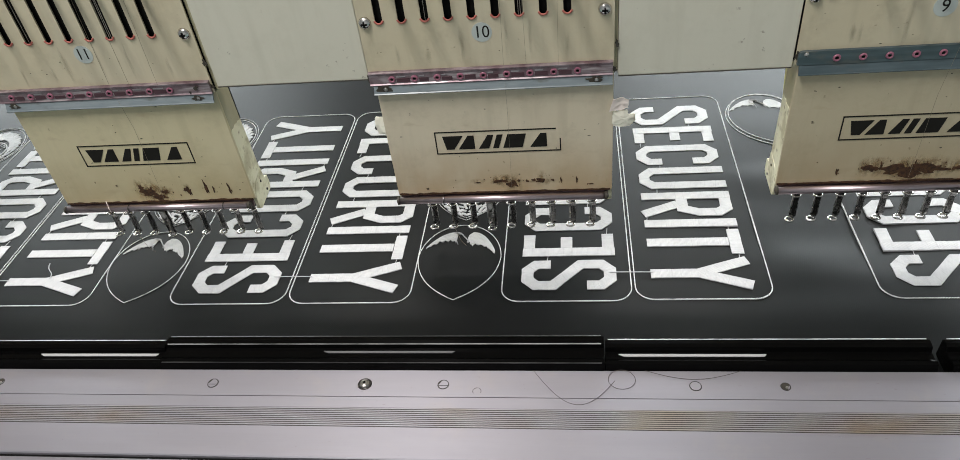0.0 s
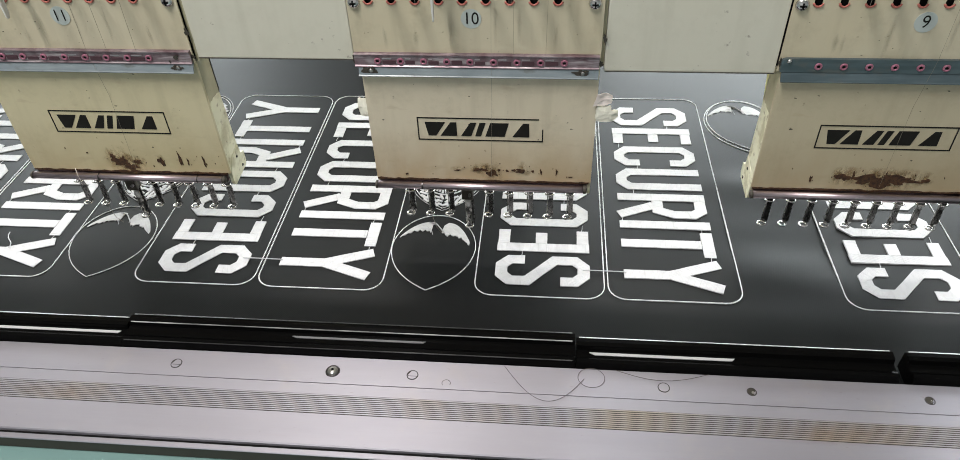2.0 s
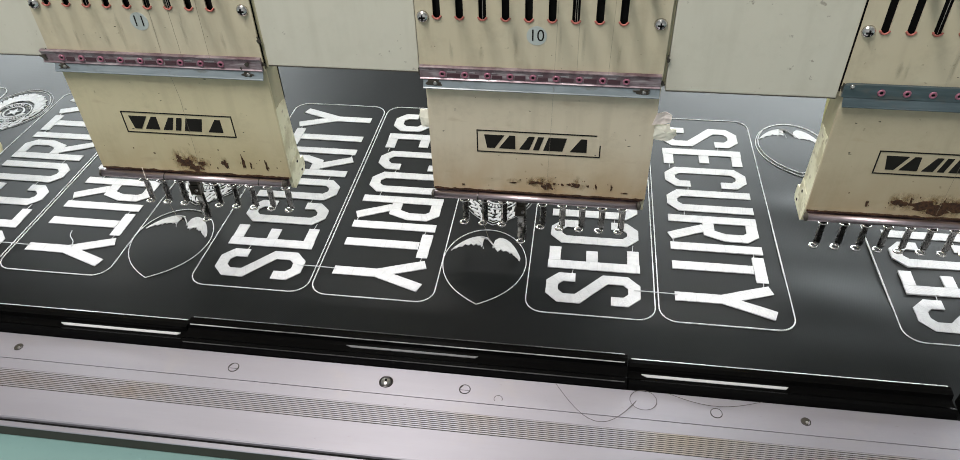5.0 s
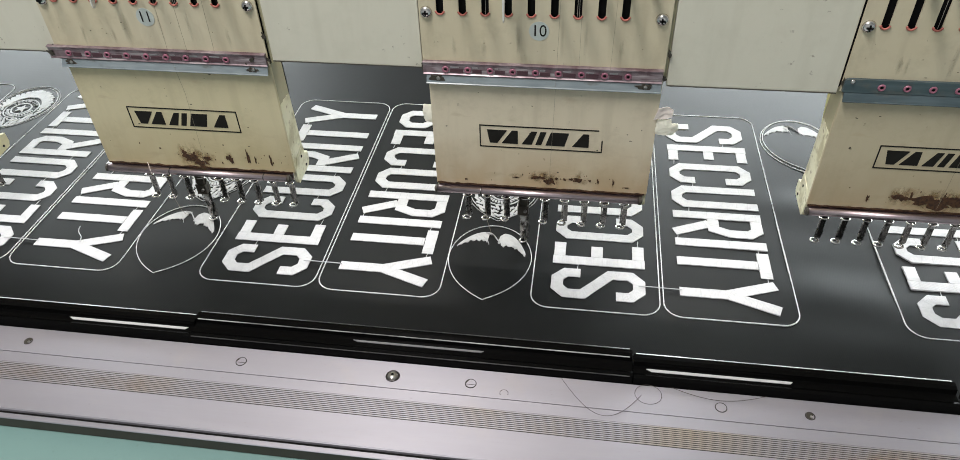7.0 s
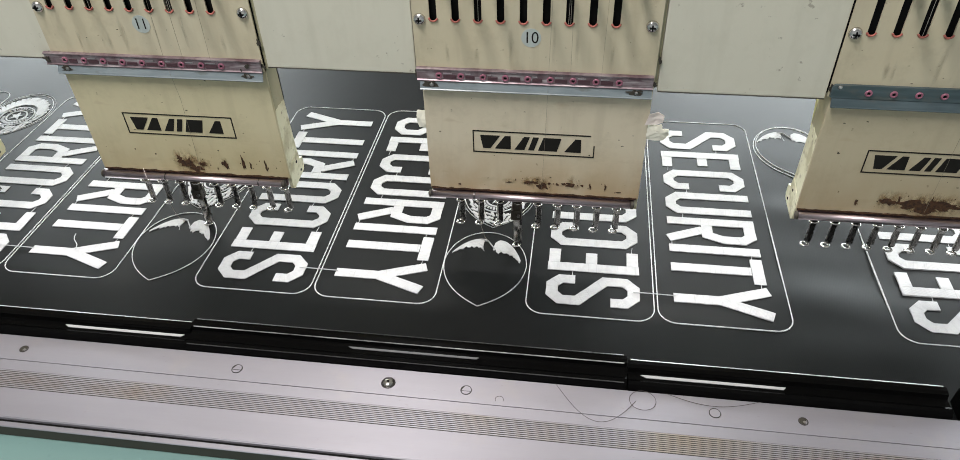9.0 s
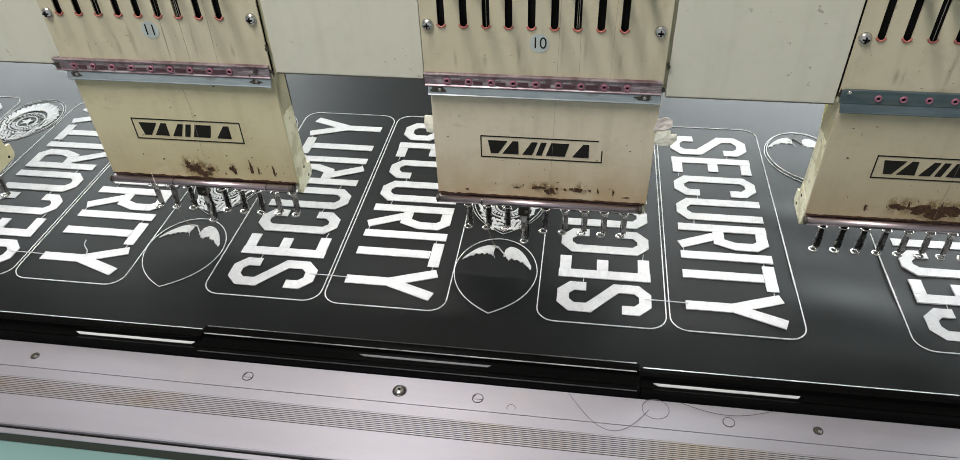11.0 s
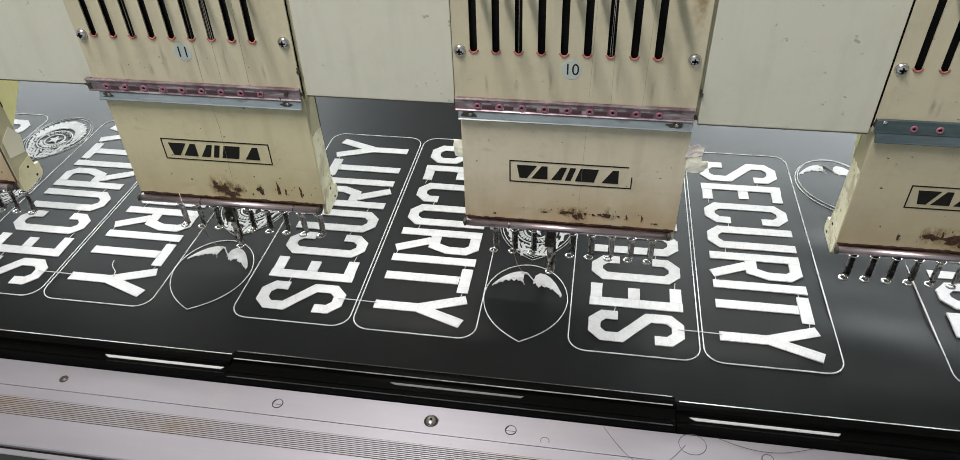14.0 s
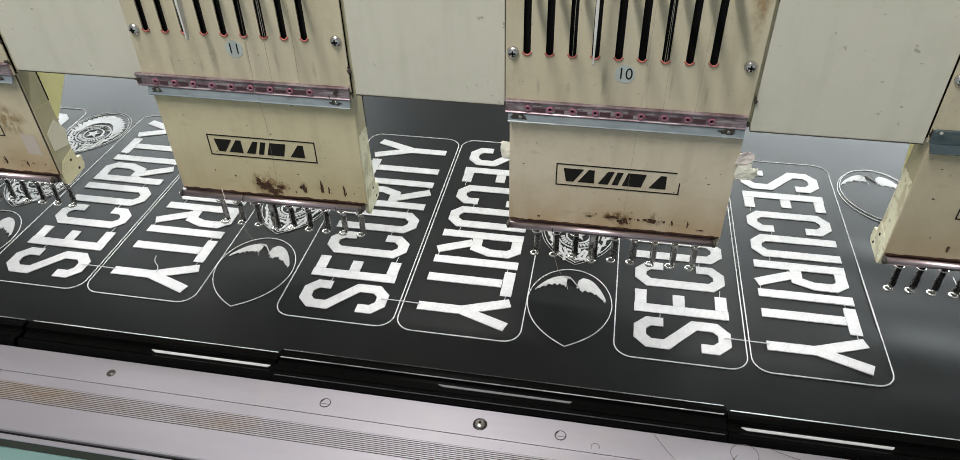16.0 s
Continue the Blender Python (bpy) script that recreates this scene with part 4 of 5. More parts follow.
def make_foot(x, long, parent):
    holder = part("presser_foot", foot_mesh(long), FOOT, parent, "bent steel presser foot")
    holder.matrix_basis = pose(x, 0.0775, 0.0245)
    bm = bmesh.new()
    ring(bm, (0, -0.0010, 0.0009), (0, 0.12, 1), 0.0031, 0.00095, 20, 8)
    part("foot_ring", bm, CHROME, holder, "shiny steel ring", True)
    bm = bmesh.new()
    if long:
        rod(bm, (0, 0.0008, 0.0030), (0, 0.0008, 0.0060), 0.0022, 16, 0.0031)
        rod(bm, (0, 0.0008, 0.0060), (0, 0.0008, 0.0320), 0.0031, 16)
        rod(bm, (0, 0.0005, 0.0320), (0, 0.0005, 0.1000), 0.0024, 12)
        bar = part("needle_bar", bm, STEEL, holder, "polished steel needle bar", True)
        bm = bmesh.new()
        box(bm, -0.0050, 0.0046, -0.0046, 0.0040, 0.0325, 0.0430, 0.0010)
        box(bm, -0.0038, 0.0038, -0.0036, 0.0036, 0.0430, 0.0560, 0.0010)
        part("needle_clamp", bm, GREASESHADE, bar, "oily black needle clamp")
        bm = bmesh.new()
        rod(bm, (0.0020, -0.0046, 0.0385), (0.0020, -0.0066, 0.0385), 0.0014, 10)
        part("clamp_screw", bm, STEEL, bar)
    else:
        rod(bm, (0, 0.0005, 0.004), (0, 0.0005, 0.030), 0.0006, 8)
        rod(bm, (0, 0.0005, 0.030), (0, 0.0005, 0.045), 0.0022, 12)
        part("needle_bar", bm, STEEL, holder, "", True)
    bm = bmesh.new()
    ring(bm, (0.0014, -0.001, 0.0262 if not long else 0.050), (0, 0.25, 1), 0.0036, 0.0007, 18, 6)
    part("spring_washer", bm, CHROME, holder, "", True)
    return holder


LEVERS, FEET_MOVING = [], []


def sewing_head(k, number, chips):
    h = root("sewing_head", "cream sewing head with nine needles and rusted lower cover", "sewing head", "heads of the embroidery machine", pose(0.04 + PITCH * k, 0, 0))
    # upper plate with its nine slots
    slots = [-0.0733 + 0.01632 * i for i in range(9)]
    xs = [-0.0888]
    for s in slots:
        xs += [s - 0.0027, s + 0.0027]
    xs.append(0.0888)
    holes = {(1 + 2 * i, 1) for i in range(9)}
    bm = bmesh.new()
    plate(bm, xs, [0.1780, 0.2252, 0.4000, 0.6200], holes, 0.0598, 0.0611)
    part("face_plate", bm, CREAM, h)
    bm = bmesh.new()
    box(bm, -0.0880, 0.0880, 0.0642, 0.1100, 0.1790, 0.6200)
    # solid near-black box; the darkness behind the slots is put into its colour
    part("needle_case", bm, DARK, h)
    for s in slots:
        bm = bmesh.new()
        ring(bm, (s, 0.0594, 0.2284), (0, 1, 0), 0.0031, 0.0008, 14, 6, 0.25, math.pi - 0.5)
        part("slot_lip", bm, RED, h, "red plastic slot lip", True)
    for sx in (-0.0834, 0.0822):
        bm = bmesh.new()
        dome(bm, (sx, 0.0597, 0.2266), 0.0046, 0.0030, 18, 4)
        sc = part("screw", bm, CHROME, h, "round cross-head screw", True)
        bm = bmesh.new()
        box(bm, sx - 0.0021, sx + 0.0021, 0.0560, 0.0590, 0.2261, 0.2271)
        box(bm, sx - 0.0005, sx + 0.0005, 0.0560, 0.0590, 0.2245, 0.2287)
        part("cross_slot", bm, DARK, sc)
    if k == 0:
        soft_stain("tape_stain", 0.0815, 0.2900, 0.0085, 0.0600, 0.0596, STAIN, h, "brown glue stain", 2.3)
    if k == -2:
        bm = bmesh.new()
        box(bm, 0.0660, 0.0800, 0.0602, 0.0606, 0.0960, 0.1170)
        part("tape_patch", bm, PINKTAPE, h, "pale pinkish tape patch")
        bm = bmesh.new()
        prism(bm, [(0.0665, 0.1150), (0.0665, 0.0970), (0.0850, 0.0930), (0.0890, 0.1080), (0.0800, 0.1230)], 0.0883, 0.0887, 0)
        part("tape_patch", bm, PALETAPE, h, "cream tape patch over the cheek")
        soft_stain("glue_stain", 0.0610, 0.1310, 0.0190, 0.0200, 0.0603, STAIN, h, "brown glue stain", 2.2)
    streaks = random.Random(70 + k)
    for gx, gz, gw, gh in ((-0.0195, 0.2060, 0.0030, 0.0190), (0.0330, 0.2070, 0.0020, 0.0190), (-0.0620, 0.2000, 0.0022, 0.0120), (0.0560, 0.2010, 0.0022, 0.0130), (0.0120, 0.2080, 0.0018, 0.0200), (-0.0420, 0.1990, 0.0030, 0.0090)):
        soft_stain("grime_streak", gx + streaks.gauss(0, 0.004), gz, gw, gh, 0.0597, GRIME, h, "faint oily grime streak", gx * 90 + k)
    # dark joints beside the plate
    bm = bmesh.new()
    box(bm, -0.0896 if k >= 0 else -0.0920, -0.0889, 0.0630, 0.0642, 0.1790, 0.6200)
    part("joint_strip", bm, DARK, h)
    bm = bmesh.new()
    box(bm, 0.0889, 0.0912, 0.0634, 0.0650, 0.1790, 0.6200)
    part("joint_strip", bm, OLIVE, h)
    for dx, dz, dr, dh in ((0.0905, 0.2010, 0.0026, 0.0042), (0.0890, 0.1815, 0.0040, 0.0030), (-0.0893, 0.1830, 0.0016, 0.0050)):
        bm = bmesh.new()
        blob(bm, dx + 0.0006 * k, dz + 0.002 * k * k, dr * (0.6 if k == 0 else 1.0), dh, 0.0594, dx * 60 + k, 22)
        part("seam_dirt", bm, GREASESHADE, h, "dark oily dirt in the joint")
    # number sticker
    bm = bmesh.new()
    prism(bm, [(-0.0022 + 0.0072 * math.cos(t), 0.2150 + 0.0072 * math.sin(t)) for t in [2 * math.pi * i / 28 for i in range(28)]], 0.0595, 0.0599, 1)
    st = part("number_sticker", bm, STICKER, h, "pale blue round number sticker")
    num = new("number", text_mesh("number", number, 0.0125, INK))
    num.parent = st
    num.matrix_basis = pose(-0.0022, 0.0593, 0.2150, 90, 0, 0) @ Matrix.Diagonal((0.9, 1, 1, 1))
    # thread guide
    left, first, gap, slate = {-2: (-0.0878, -0.0707, 0.01682, False), -1: (-0.0946, -0.0772, 0.01658, False), 0: (-0.0884, -0.0713, 0.01682, False), 1: (-0.0878, -0.0628, 0.01682, True)}[k]
    bm = bmesh.new()
    if slate:
        prism(bm, [(left, 0.1862), (left + 0.0008, 0.1878), (left + 0.0030, 0.1886), (0.0878, 0.1886), (0.0878, 0.1786), (left, 0.1786)], 0.0572, 0.0597, 1)
    else:
        prism(bm, [(0.0597, 0.1890), (0.0574, 0.1890), (0.0562, 0.1886), (0.0564, 0.1878), (0.0574, 0.1872), (0.0574, 0.1798), (0.0566, 0.1790), (0.0568, 0.1784), (0.0597, 0.1784)], left, 0.0878, 0)
    gd = part("guide_strip", bm, DARKACRYL if slate else RAIL, h, "dark slate thread guide strip" if slate else "steel thread guide strip with a rosy reflection painted in")
    bm = bmesh.new()
    prism(bm, [(0.0597, 0.1783), (0.0578, 0.1783), (0.0575, 0.1778), (0.0553, 0.1728), (0.0545, 0.1722), (0.0549, 0.1716), (0.0559, 0.1718), (0.0586, 0.1776), (0.0597, 0.1776)], -0.0862, 0.0878, 0)
    part("guide_flange", bm, DARKACRYL if slate else ACRYLIC, gd, "dark blue-grey lower flange" if slate else "blue-grey lower flange")
    for i in range(9):
        ex = first + gap * i
        bm = bmesh.new()
        ring(bm, (ex, 0.0569, 0.1832), (0, 1, 0), 0.0019, 0.00085, 16, 6)
        ey = part("eyelet", bm, PINK, gd, "pink ceramic eyelet", True)
        bm = bmesh.new()
        box(bm, ex - 0.0010, ex + 0.0010, 0.0564, 0.0571, 0.1828, 0.1836)
        part("eyelet_hole", bm, DARK, ey)
        if slate or i == 8:
            continue
        # dark reflection between two eyelets below a glint, both put in as coloured bars
        w0, w1 = ex + 0.0034, ex + gap - 0.0034 - 0.0030 * random.random()
        bm = bmesh.new()
        box(bm, w0, w1, 0.0569, 0.0575, 0.1808, 0.1832 + 0.0010 * random.random())
        ins = part("painted_reflection", bm, DARKROSE, gd)
        if random.random() < 0.7:
            bm = bmesh.new()
            box(bm, w0, w0 + (w1 - w0) * (0.3 + 0.6 * random.random()), 0.0570, 0.0575, 0.1847, 0.1857)
            part("painted_glint", bm, PIPE, ins)
    for sx in (0.0755,) if slate else (-0.0780, 0.0755):
        bm = bmesh.new()
        blob(bm, sx, 0.1756, 0.0072, 0.0034, 0.0566, sx * 70 + k, 20, 0.0008)
        sc = part("end_clip", bm, GREASESHADE, gd, "oily dark end clip")
        bm = bmesh.new()
        dome(bm, (sx + 0.0010, 0.0557, 0.1760), 0.0017, 0.0008, 12, 3)
        part("screw", bm, STEEL, sc, "", True)
    if k == 1:
        bm = bmesh.new()
        dome(bm, (left + 0.0050, 0.0573, 0.1868), 0.0019, 0.0014, 12, 3)
        part("screw", bm, CHROME, gd, "", True)
    if k == -1:
        for bx, bz, br in ((0.0770, 0.1846, 0.0024), (0.0712, 0.1806, 0.0014), (-0.0925, 0.1836, 0.0042)):
            bm = bmesh.new()
            blob(bm, bx, bz, br, br, 0.0567, bx * 50, 16)
            part("burnt_spot", bm, GREASESHADE, gd)
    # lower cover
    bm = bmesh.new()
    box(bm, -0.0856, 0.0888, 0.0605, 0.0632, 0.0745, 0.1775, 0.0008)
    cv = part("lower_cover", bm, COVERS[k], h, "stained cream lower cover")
    bm = bmesh.new()
    steps = 60
    edge = [(-0.0850 + 0.1722 * i / steps, 0.0757 + 0.0010 * noise.noise(Vector((i * 0.35, k * 3.3, 0))) + 0.0008 * noise.noise(Vector((i * 1.1, k * 3.3, 4.0)))) for i in range(steps + 1)]
    prism(bm, [(-0.0850, 0.0741), (0.0872, 0.0741)] + edge[::-1], 0.0601, 0.0606, 1)
    part("rust_edge", bm, RUST, cv, "rusted lower edge")
    for i, (cx, cz, rx, rz) in enumerate(chips):
        bm = bmesh.new()
        blob(bm, cx, cz, rx * 1.3, rz * 1.3, 0.0604 - 0.00002 * i, i * 1.37 + k * 5.1)
        part("rust_patch", bm, RUST, cv)
    # soft brown halo and fine splashes round the chips
    speck = random.Random(40 + k)
    big = [c for c in chips if c[2] > 0.0022]
    for i, (cx, cz, rx, rz) in enumerate(big):
        soft_stain("rust_halo", cx, cz + 0.001, rx * 2.2, rz * 2.8 + 0.002, 0.06038 - 0.00001 * i, STAIN, cv, "soft brown rust stain", i * 2.3 + k)
    bm = bmesh.new()
    for i in range(22):
        c = speck.choice(chips)
        cx, cz, r = c[0] + speck.gauss(0, 0.010), c[1] + speck.gauss(0.001, 0.003), speck.uniform(0.00025, 0.0007)
        if -0.083 < cx < 0.086 and cz > 0.078:
            blob(bm, cx, cz, r, r * speck.uniform(0.8, 2.2), 0.0603 - 0.000008 * i, i * 0.7 + k, 8)
    part("rust_splashes", bm, RUST, cv, "fine rust splashes")["kind"] = "stuff"
    bm = bmesh.new()
    for i in range(12):
        cx, cz, r = speck.uniform(-0.080, 0.083), speck.uniform(0.090, 0.170), speck.uniform(0.0002, 0.0007)
        blob(bm, cx, cz, r * speck.uniform(0.8, 3.0), r, 0.0604, i * 0.9 + k, 8, 0.0001)
    part("dirt_specks", bm, GREASESHADE, cv, "fine dirt specks")["kind"] = "stuff"
    bm = bmesh.new()
    for i in range(6):
        cx, cz, r = speck.uniform(-0.080, 0.083), speck.uniform(0.190, 0.222), speck.uniform(0.0002, 0.0004)
        blob(bm, cx, cz, r * speck.uniform(0.8, 3.0), r, 0.0597, i * 0.9 + k, 8, 0.0001)
    part("dirt_specks", bm, GREASESHADE, h, "fine dirt specks")["kind"] = "stuff"
    if k == -2:
        bm = bmesh.new()
        box(bm, 0.0883, 0.0891, 0.0601, 0.0614, 0.0750, 0.1775)
        part("dark_seam", bm, GREASESHADE, cv, "dark seam along the cover's edge")
    # name plate: a frame with slanted bars
    bm = bmesh.new()
    x0, x1, z0, z1, tl = -0.0477, 0.0496, 0.1136, 0.1342, 0.0009
    box(bm, x0, x1, 0.0601, 0.0606, z0, z0 + tl)
    worn = 0.0085 if k == 0 else 0.0
    box(bm, x0, x1 - worn * 0.4, 0.0601, 0.0606, z1 - tl, z1)
    box(bm, x0, x0 + tl, 0.0601, 0.0606, z0 + tl, z1 - tl)
    box(bm, x1 - tl, x1, 0.0601, 0.0606, z0 + tl, z1 - tl - worn)
    lg = part("logo_frame", bm, INK, cv, "black rectangular logo frame")
    lo, hi, sl = 0.1178, 0.1300, 0.0034
    marks = [[(0.0030, 0), (0.0090, 0), (0.0168, 1), (0.0008, 1)], [(0.0, 0), (0.0130, 0), (0.0128, 1), (0.0082, 1)], [(0.0, 0), (0.0080, 0), (0.0122, 1), (0.0076, 1)],
             [(0.0, 0), (0.0046, 0), (0.0084, 1), (0.0038, 1)], [(0.0, 0), (0.0150, 0), (0.0182, 1), (0.0040, 1)], [(0.0, 0), (0.0130, 0), (0.0128, 1), (0.0082, 1)]]
    for mx, shape in zip((-0.0425, -0.0300, -0.0140, -0.0030, 0.0050, 0.0260), marks):
        bm = bmesh.new()
        prism(bm, [(mx + px, lo + (hi - lo) * pz) for px, pz in shape], 0.0601, 0.0606, 1)
        part("logo_shape", bm, INK, lg)
    # side cheeks: a soiled upper wall with its shade in the paint, a dark rear edge and a light tab below
    for sx in (-0.0842, 0.0872):
        bm = bmesh.new()
        ragged = [(0.0838 - 0.0204 * i / 8, 0.1405 + 0.0022 * noise.noise(Vector((i * 0.8, k * 2.1, sx * 40)))) for i in range(9)]
        prism(bm, [(0.0634, 0.1775)] + ragged[::-1] + [(0.0825, 0.1775)], sx - 0.0010, sx + 0.0010, 0)
        ck = part("side_cheek", bm, OLIVE, h, "soiled olive side cheek with painted shade")
        bm = bmesh.new()
        prism(bm, [(0.0634, 0.0740), (0.0700, 0.0840), (0.0868, 0.0880)] + ragged, sx - 0.0012, sx + 0.0012, 0)
        part("cheek_plate", bm, OLIVE if k == -2 else MOTTLED, ck, "soiled olive cheek plate with painted shade" if k == -2 else "pale yellow mottled cheek plate")
        bm = bmesh.new()
        prism(bm, [(0.0825, 0.1775), (0.0838, 0.1405), (0.0850, 0.1405), (0.0840, 0.1775)], sx - 0.0012, sx + 0.0012, 0)
        part("rear_edge", bm, OLIVE if k == 1 else DARK, ck, "olive rear edge" if k == 1 else "black rear edge")
        bm = bmesh.new()
        prism(bm, [(0.0634, 0.0735), (0.0640, 0.0625), (0.0668, 0.0595), (0.0925, 0.0620), (0.0948, 0.0660), (0.0942, 0.0755), (0.0885, 0.0765), (0.0868, 0.0875), (0.0700, 0.0835)], sx - 0.0015, sx + 0.0015, 0)
        tb = part("cheek_tab", bm, YELLOW if k == -2 else MOTTLED, ck, "yellowed lower tab")
        for hy, hz, hr in ((0.0800, 0.0790, 0.0013), (0.0862, 0.0660, 0.0013)):
            bm = bmesh.new()
            rod(bm, (sx - 0.0018, hy, hz), (sx + 0.0018, hy, hz), hr, 10)
            part("tab_hole", bm, DARK, tb)
    bm = bmesh.new()
    box(bm, -0.0825, 0.0855, 0.0640, 0.0820, 0.0900, 0.1770)
    part("inner_block", bm, DARKSTEEL, h)
    bm = bmesh.new()
    box(bm, -0.0838, 0.0858, 0.0612, 0.0630, 0.0668, 0.0742)
    part("foot_guard", bm, GUARD, h, "dark rosy steel guard")
    # bar in front of the feet
    bm = bmesh.new()
    rod(bm, (-0.0848, 0.0566, 0.0712), (0.0830, 0.0566, 0.0712), 0.0031, 18)
    pp = part("front_bar", bm, PIPE, h, "rosy steel bar before the presser feet", True)
    for a, b in ((-0.0862, -0.0846), (0.0828, 0.0850)):
        bm = bmesh.new()
        rod(bm, (a, 0.0566, 0.0712), (b, 0.0566, 0.0712), 0.0034, 16)
        dome(bm, (b if b > 0 else a, 0.0566, 0.0712), 0.0024, 0.0010, 14, 3, 0, 1 if b > 0 else -1)
        part("bar_clamp", bm, GREASESHADE, pp)
    for cx in {-1: (-0.0260, 0.0610), 0: (-0.0480,)}.get(k, ()):
        bm = bmesh.new()
        rod(bm, (cx, 0.0566, 0.0712), (cx + 0.0009, 0.0566, 0.0712), 0.0034, 16)
        part("bar_joint", bm, DARKSTEEL, pp)
    if k == -1:
        bm = bmesh.new()
        fx = -0.0545 - 0.012 * k
        tube(bm, [(fx - 0.0050, 0.0600, 0.0768), (fx - 0.0020, 0.0560, 0.0758), (fx, 0.0532, 0.0735), (fx + 0.0004, 0.0530, 0.0690)], 0.00028, 4)
        part("thread_end", bm, PALELINT, pp, "pale thread end lying over the bar")
    bm = bmesh.new()
    rod(bm, (-0.0840, 0.0630, 0.0655), (0.0840, 0.0630, 0.0655), 0.0016, 10)
    part("rear_wire", bm, DARKSTEEL, pp)
    for i, fx in enumerate(FEET):
        moving = i == ACTIVE and k <= 0
        ft = make_foot(fx, moving, h)
        if moving:
            FEET_MOVING.append((ft, fx))
    # take-up levers; the resting ones stand unseen above, placed to cast streak shadows on the plate
    for i, s in enumerate(slots):
        bm = bmesh.new()
        if i == ACTIVE:
            # a long finger in front of the plate, held by an arm that comes out of the slot
            prism(bm, [(0.0360, 0.2215), (0.0372, 0.2200), (0.0388, 0.2203), (0.0400, 0.2235), (0.0412, 0.2500), (0.0412, 0.2960), (0.0640, 0.3040), (0.0640, 0.3140), (0.0380, 0.3120), (0.0352, 0.2900), (0.0352, 0.2500)], s - 0.0016, s + 0.0004, 0)
            for v in bm.verts:
                if v.co.z < 0.2240:
                    v.co.x = s - 0.0006 + (v.co.x - s + 0.0006) * 0.5
        else:
            prism(bm, [(0.0180, 0.2140), (0.0180, 0.2190), (0.0400, 0.2180), (0.0640, 0.2230), (0.0640, 0.2100), (0.0400, 0.2090)], s - 0.0016, s + 0.0016, 0)
        lv = part("take_up_lever", bm, LEVER, h, "pale steel take-up lever")
        lv.matrix_basis = pose(0, 0, 0.085 if i != ACTIVE else 0.075)
        if i == ACTIVE and k <= 0:
            LEVERS.append(lv)
    bm = bmesh.new()
    reach = 0.0 if k == -2 else 0.022
    prism(bm, [(0.0870, 0.1785), (0.1240 - reach, 0.1785), (0.1180 - reach, 0.1500), (0.0945 - reach * 0.25, 0.1240), (0.0870, 0.1170)], -0.0830, 0.0858 if k == -2 else 0.0300, 0)
    part("arm_bracket", bm, BRIGHT, h, "yellowed bracket behind the cover, light painted in")
    # arm that carries the head
    bm = bmesh.new()
    box(bm, -0.0600, 0.0600, 0.1120, 0.5600, 0.1950, 0.4300, 0.006)
    part("arm", bm, YELLOW, h, "yellowed machine arm")
    if k in (-1, 0):
        bm = bmesh.new()
        fx = FEET[1]
        tube(bm, [(fx + 0.0005, 0.0780, 0.0400), (fx + 0.0010, 0.0760, 0.0250), (fx + 0.0050, 0.0750, 0.0100), (fx + 0.0085, 0.0770, 0.0022)], 0.00022, 4)
        part("thread_tail", bm, PALEHAIR, h, "loose fawn thread tail")
    # threads over the plate
    for line in ([(0.0155, 0.0555, 0.40), (0.0116, 0.0530, 0.190), (0.0108, 0.0590, 0.150), (0.0090, 0.0580, 0.080)], [(0.0262, 0.0555, 0.40), (0.0276, 0.0530, 0.190)], [(0.0530, 0.0555, 0.40), (0.0500, 0.0530, 0.190)]):
        bm = bmesh.new()
        tube(bm, line, 0.00011, 4)
        part("needle_thread", bm, PALEHAIR, h, "thin needle thread")
    # threads that run down inside the slots
    for i, dx0, dx1 in ((2, 0.0008, 0.0002), (6, 0.0016, -0.0006), (6, 0.0004, 0.0009)):
        bm = bmesh.new()
        tube(bm, [(slots[i] + dx0, 0.0600, 0.3900), (slots[i] + dx1, 0.0602, 0.2262)], 0.00016, 4)
        part("slot_thread", bm, SLOTTHREAD, h, "pale thread inside a slot")
    return h


CHIPS_10 = [(0.0103, 0.0826, 0.0062, 0.0030), (0.0010, 0.0862, 0.0050, 0.0018), (-0.0030, 0.0852, 0.0030, 0.0012), (0.0150, 0.0858, 0.0015, 0.0013), (0.0215, 0.0852, 0.0012, 0.0012), (0.0330, 0.0855, 0.0050, 0.0022),
            (0.0270, 0.0858, 0.0022, 0.0014), (0.0420, 0.0855, 0.0014, 0.0012), (0.0485, 0.0850, 0.0009, 0.0024), (0.0610, 0.0852, 0.0009, 0.0026), (0.0720, 0.0806, 0.0019, 0.0006), (-0.0180, 0.0850, 0.0036, 0.0006), (-0.0600, 0.0800, 0.0010, 0.0008)]
CHIPS_11 = [(0.0040, 0.0805, 0.0076, 0.0055), (-0.0010, 0.0875, 0.0042, 0.0048), (-0.0050, 0.0850, 0.0070, 0.0034), (-0.0100, 0.0900, 0.0030, 0.0030), (0.0110, 0.0846, 0.0040, 0.0020), (0.0330, 0.0850, 0.0020, 0.0055), (0.0310, 0.0868, 0.0030, 0.0016), (0.0495, 0.0880, 0.0013, 0.0080), (0.0555, 0.0862, 0.0008, 0.0040), (0.0695, 0.0860, 0.0010, 0.0065), (-0.0300, 0.0930, 0.0010, 0.0008)]
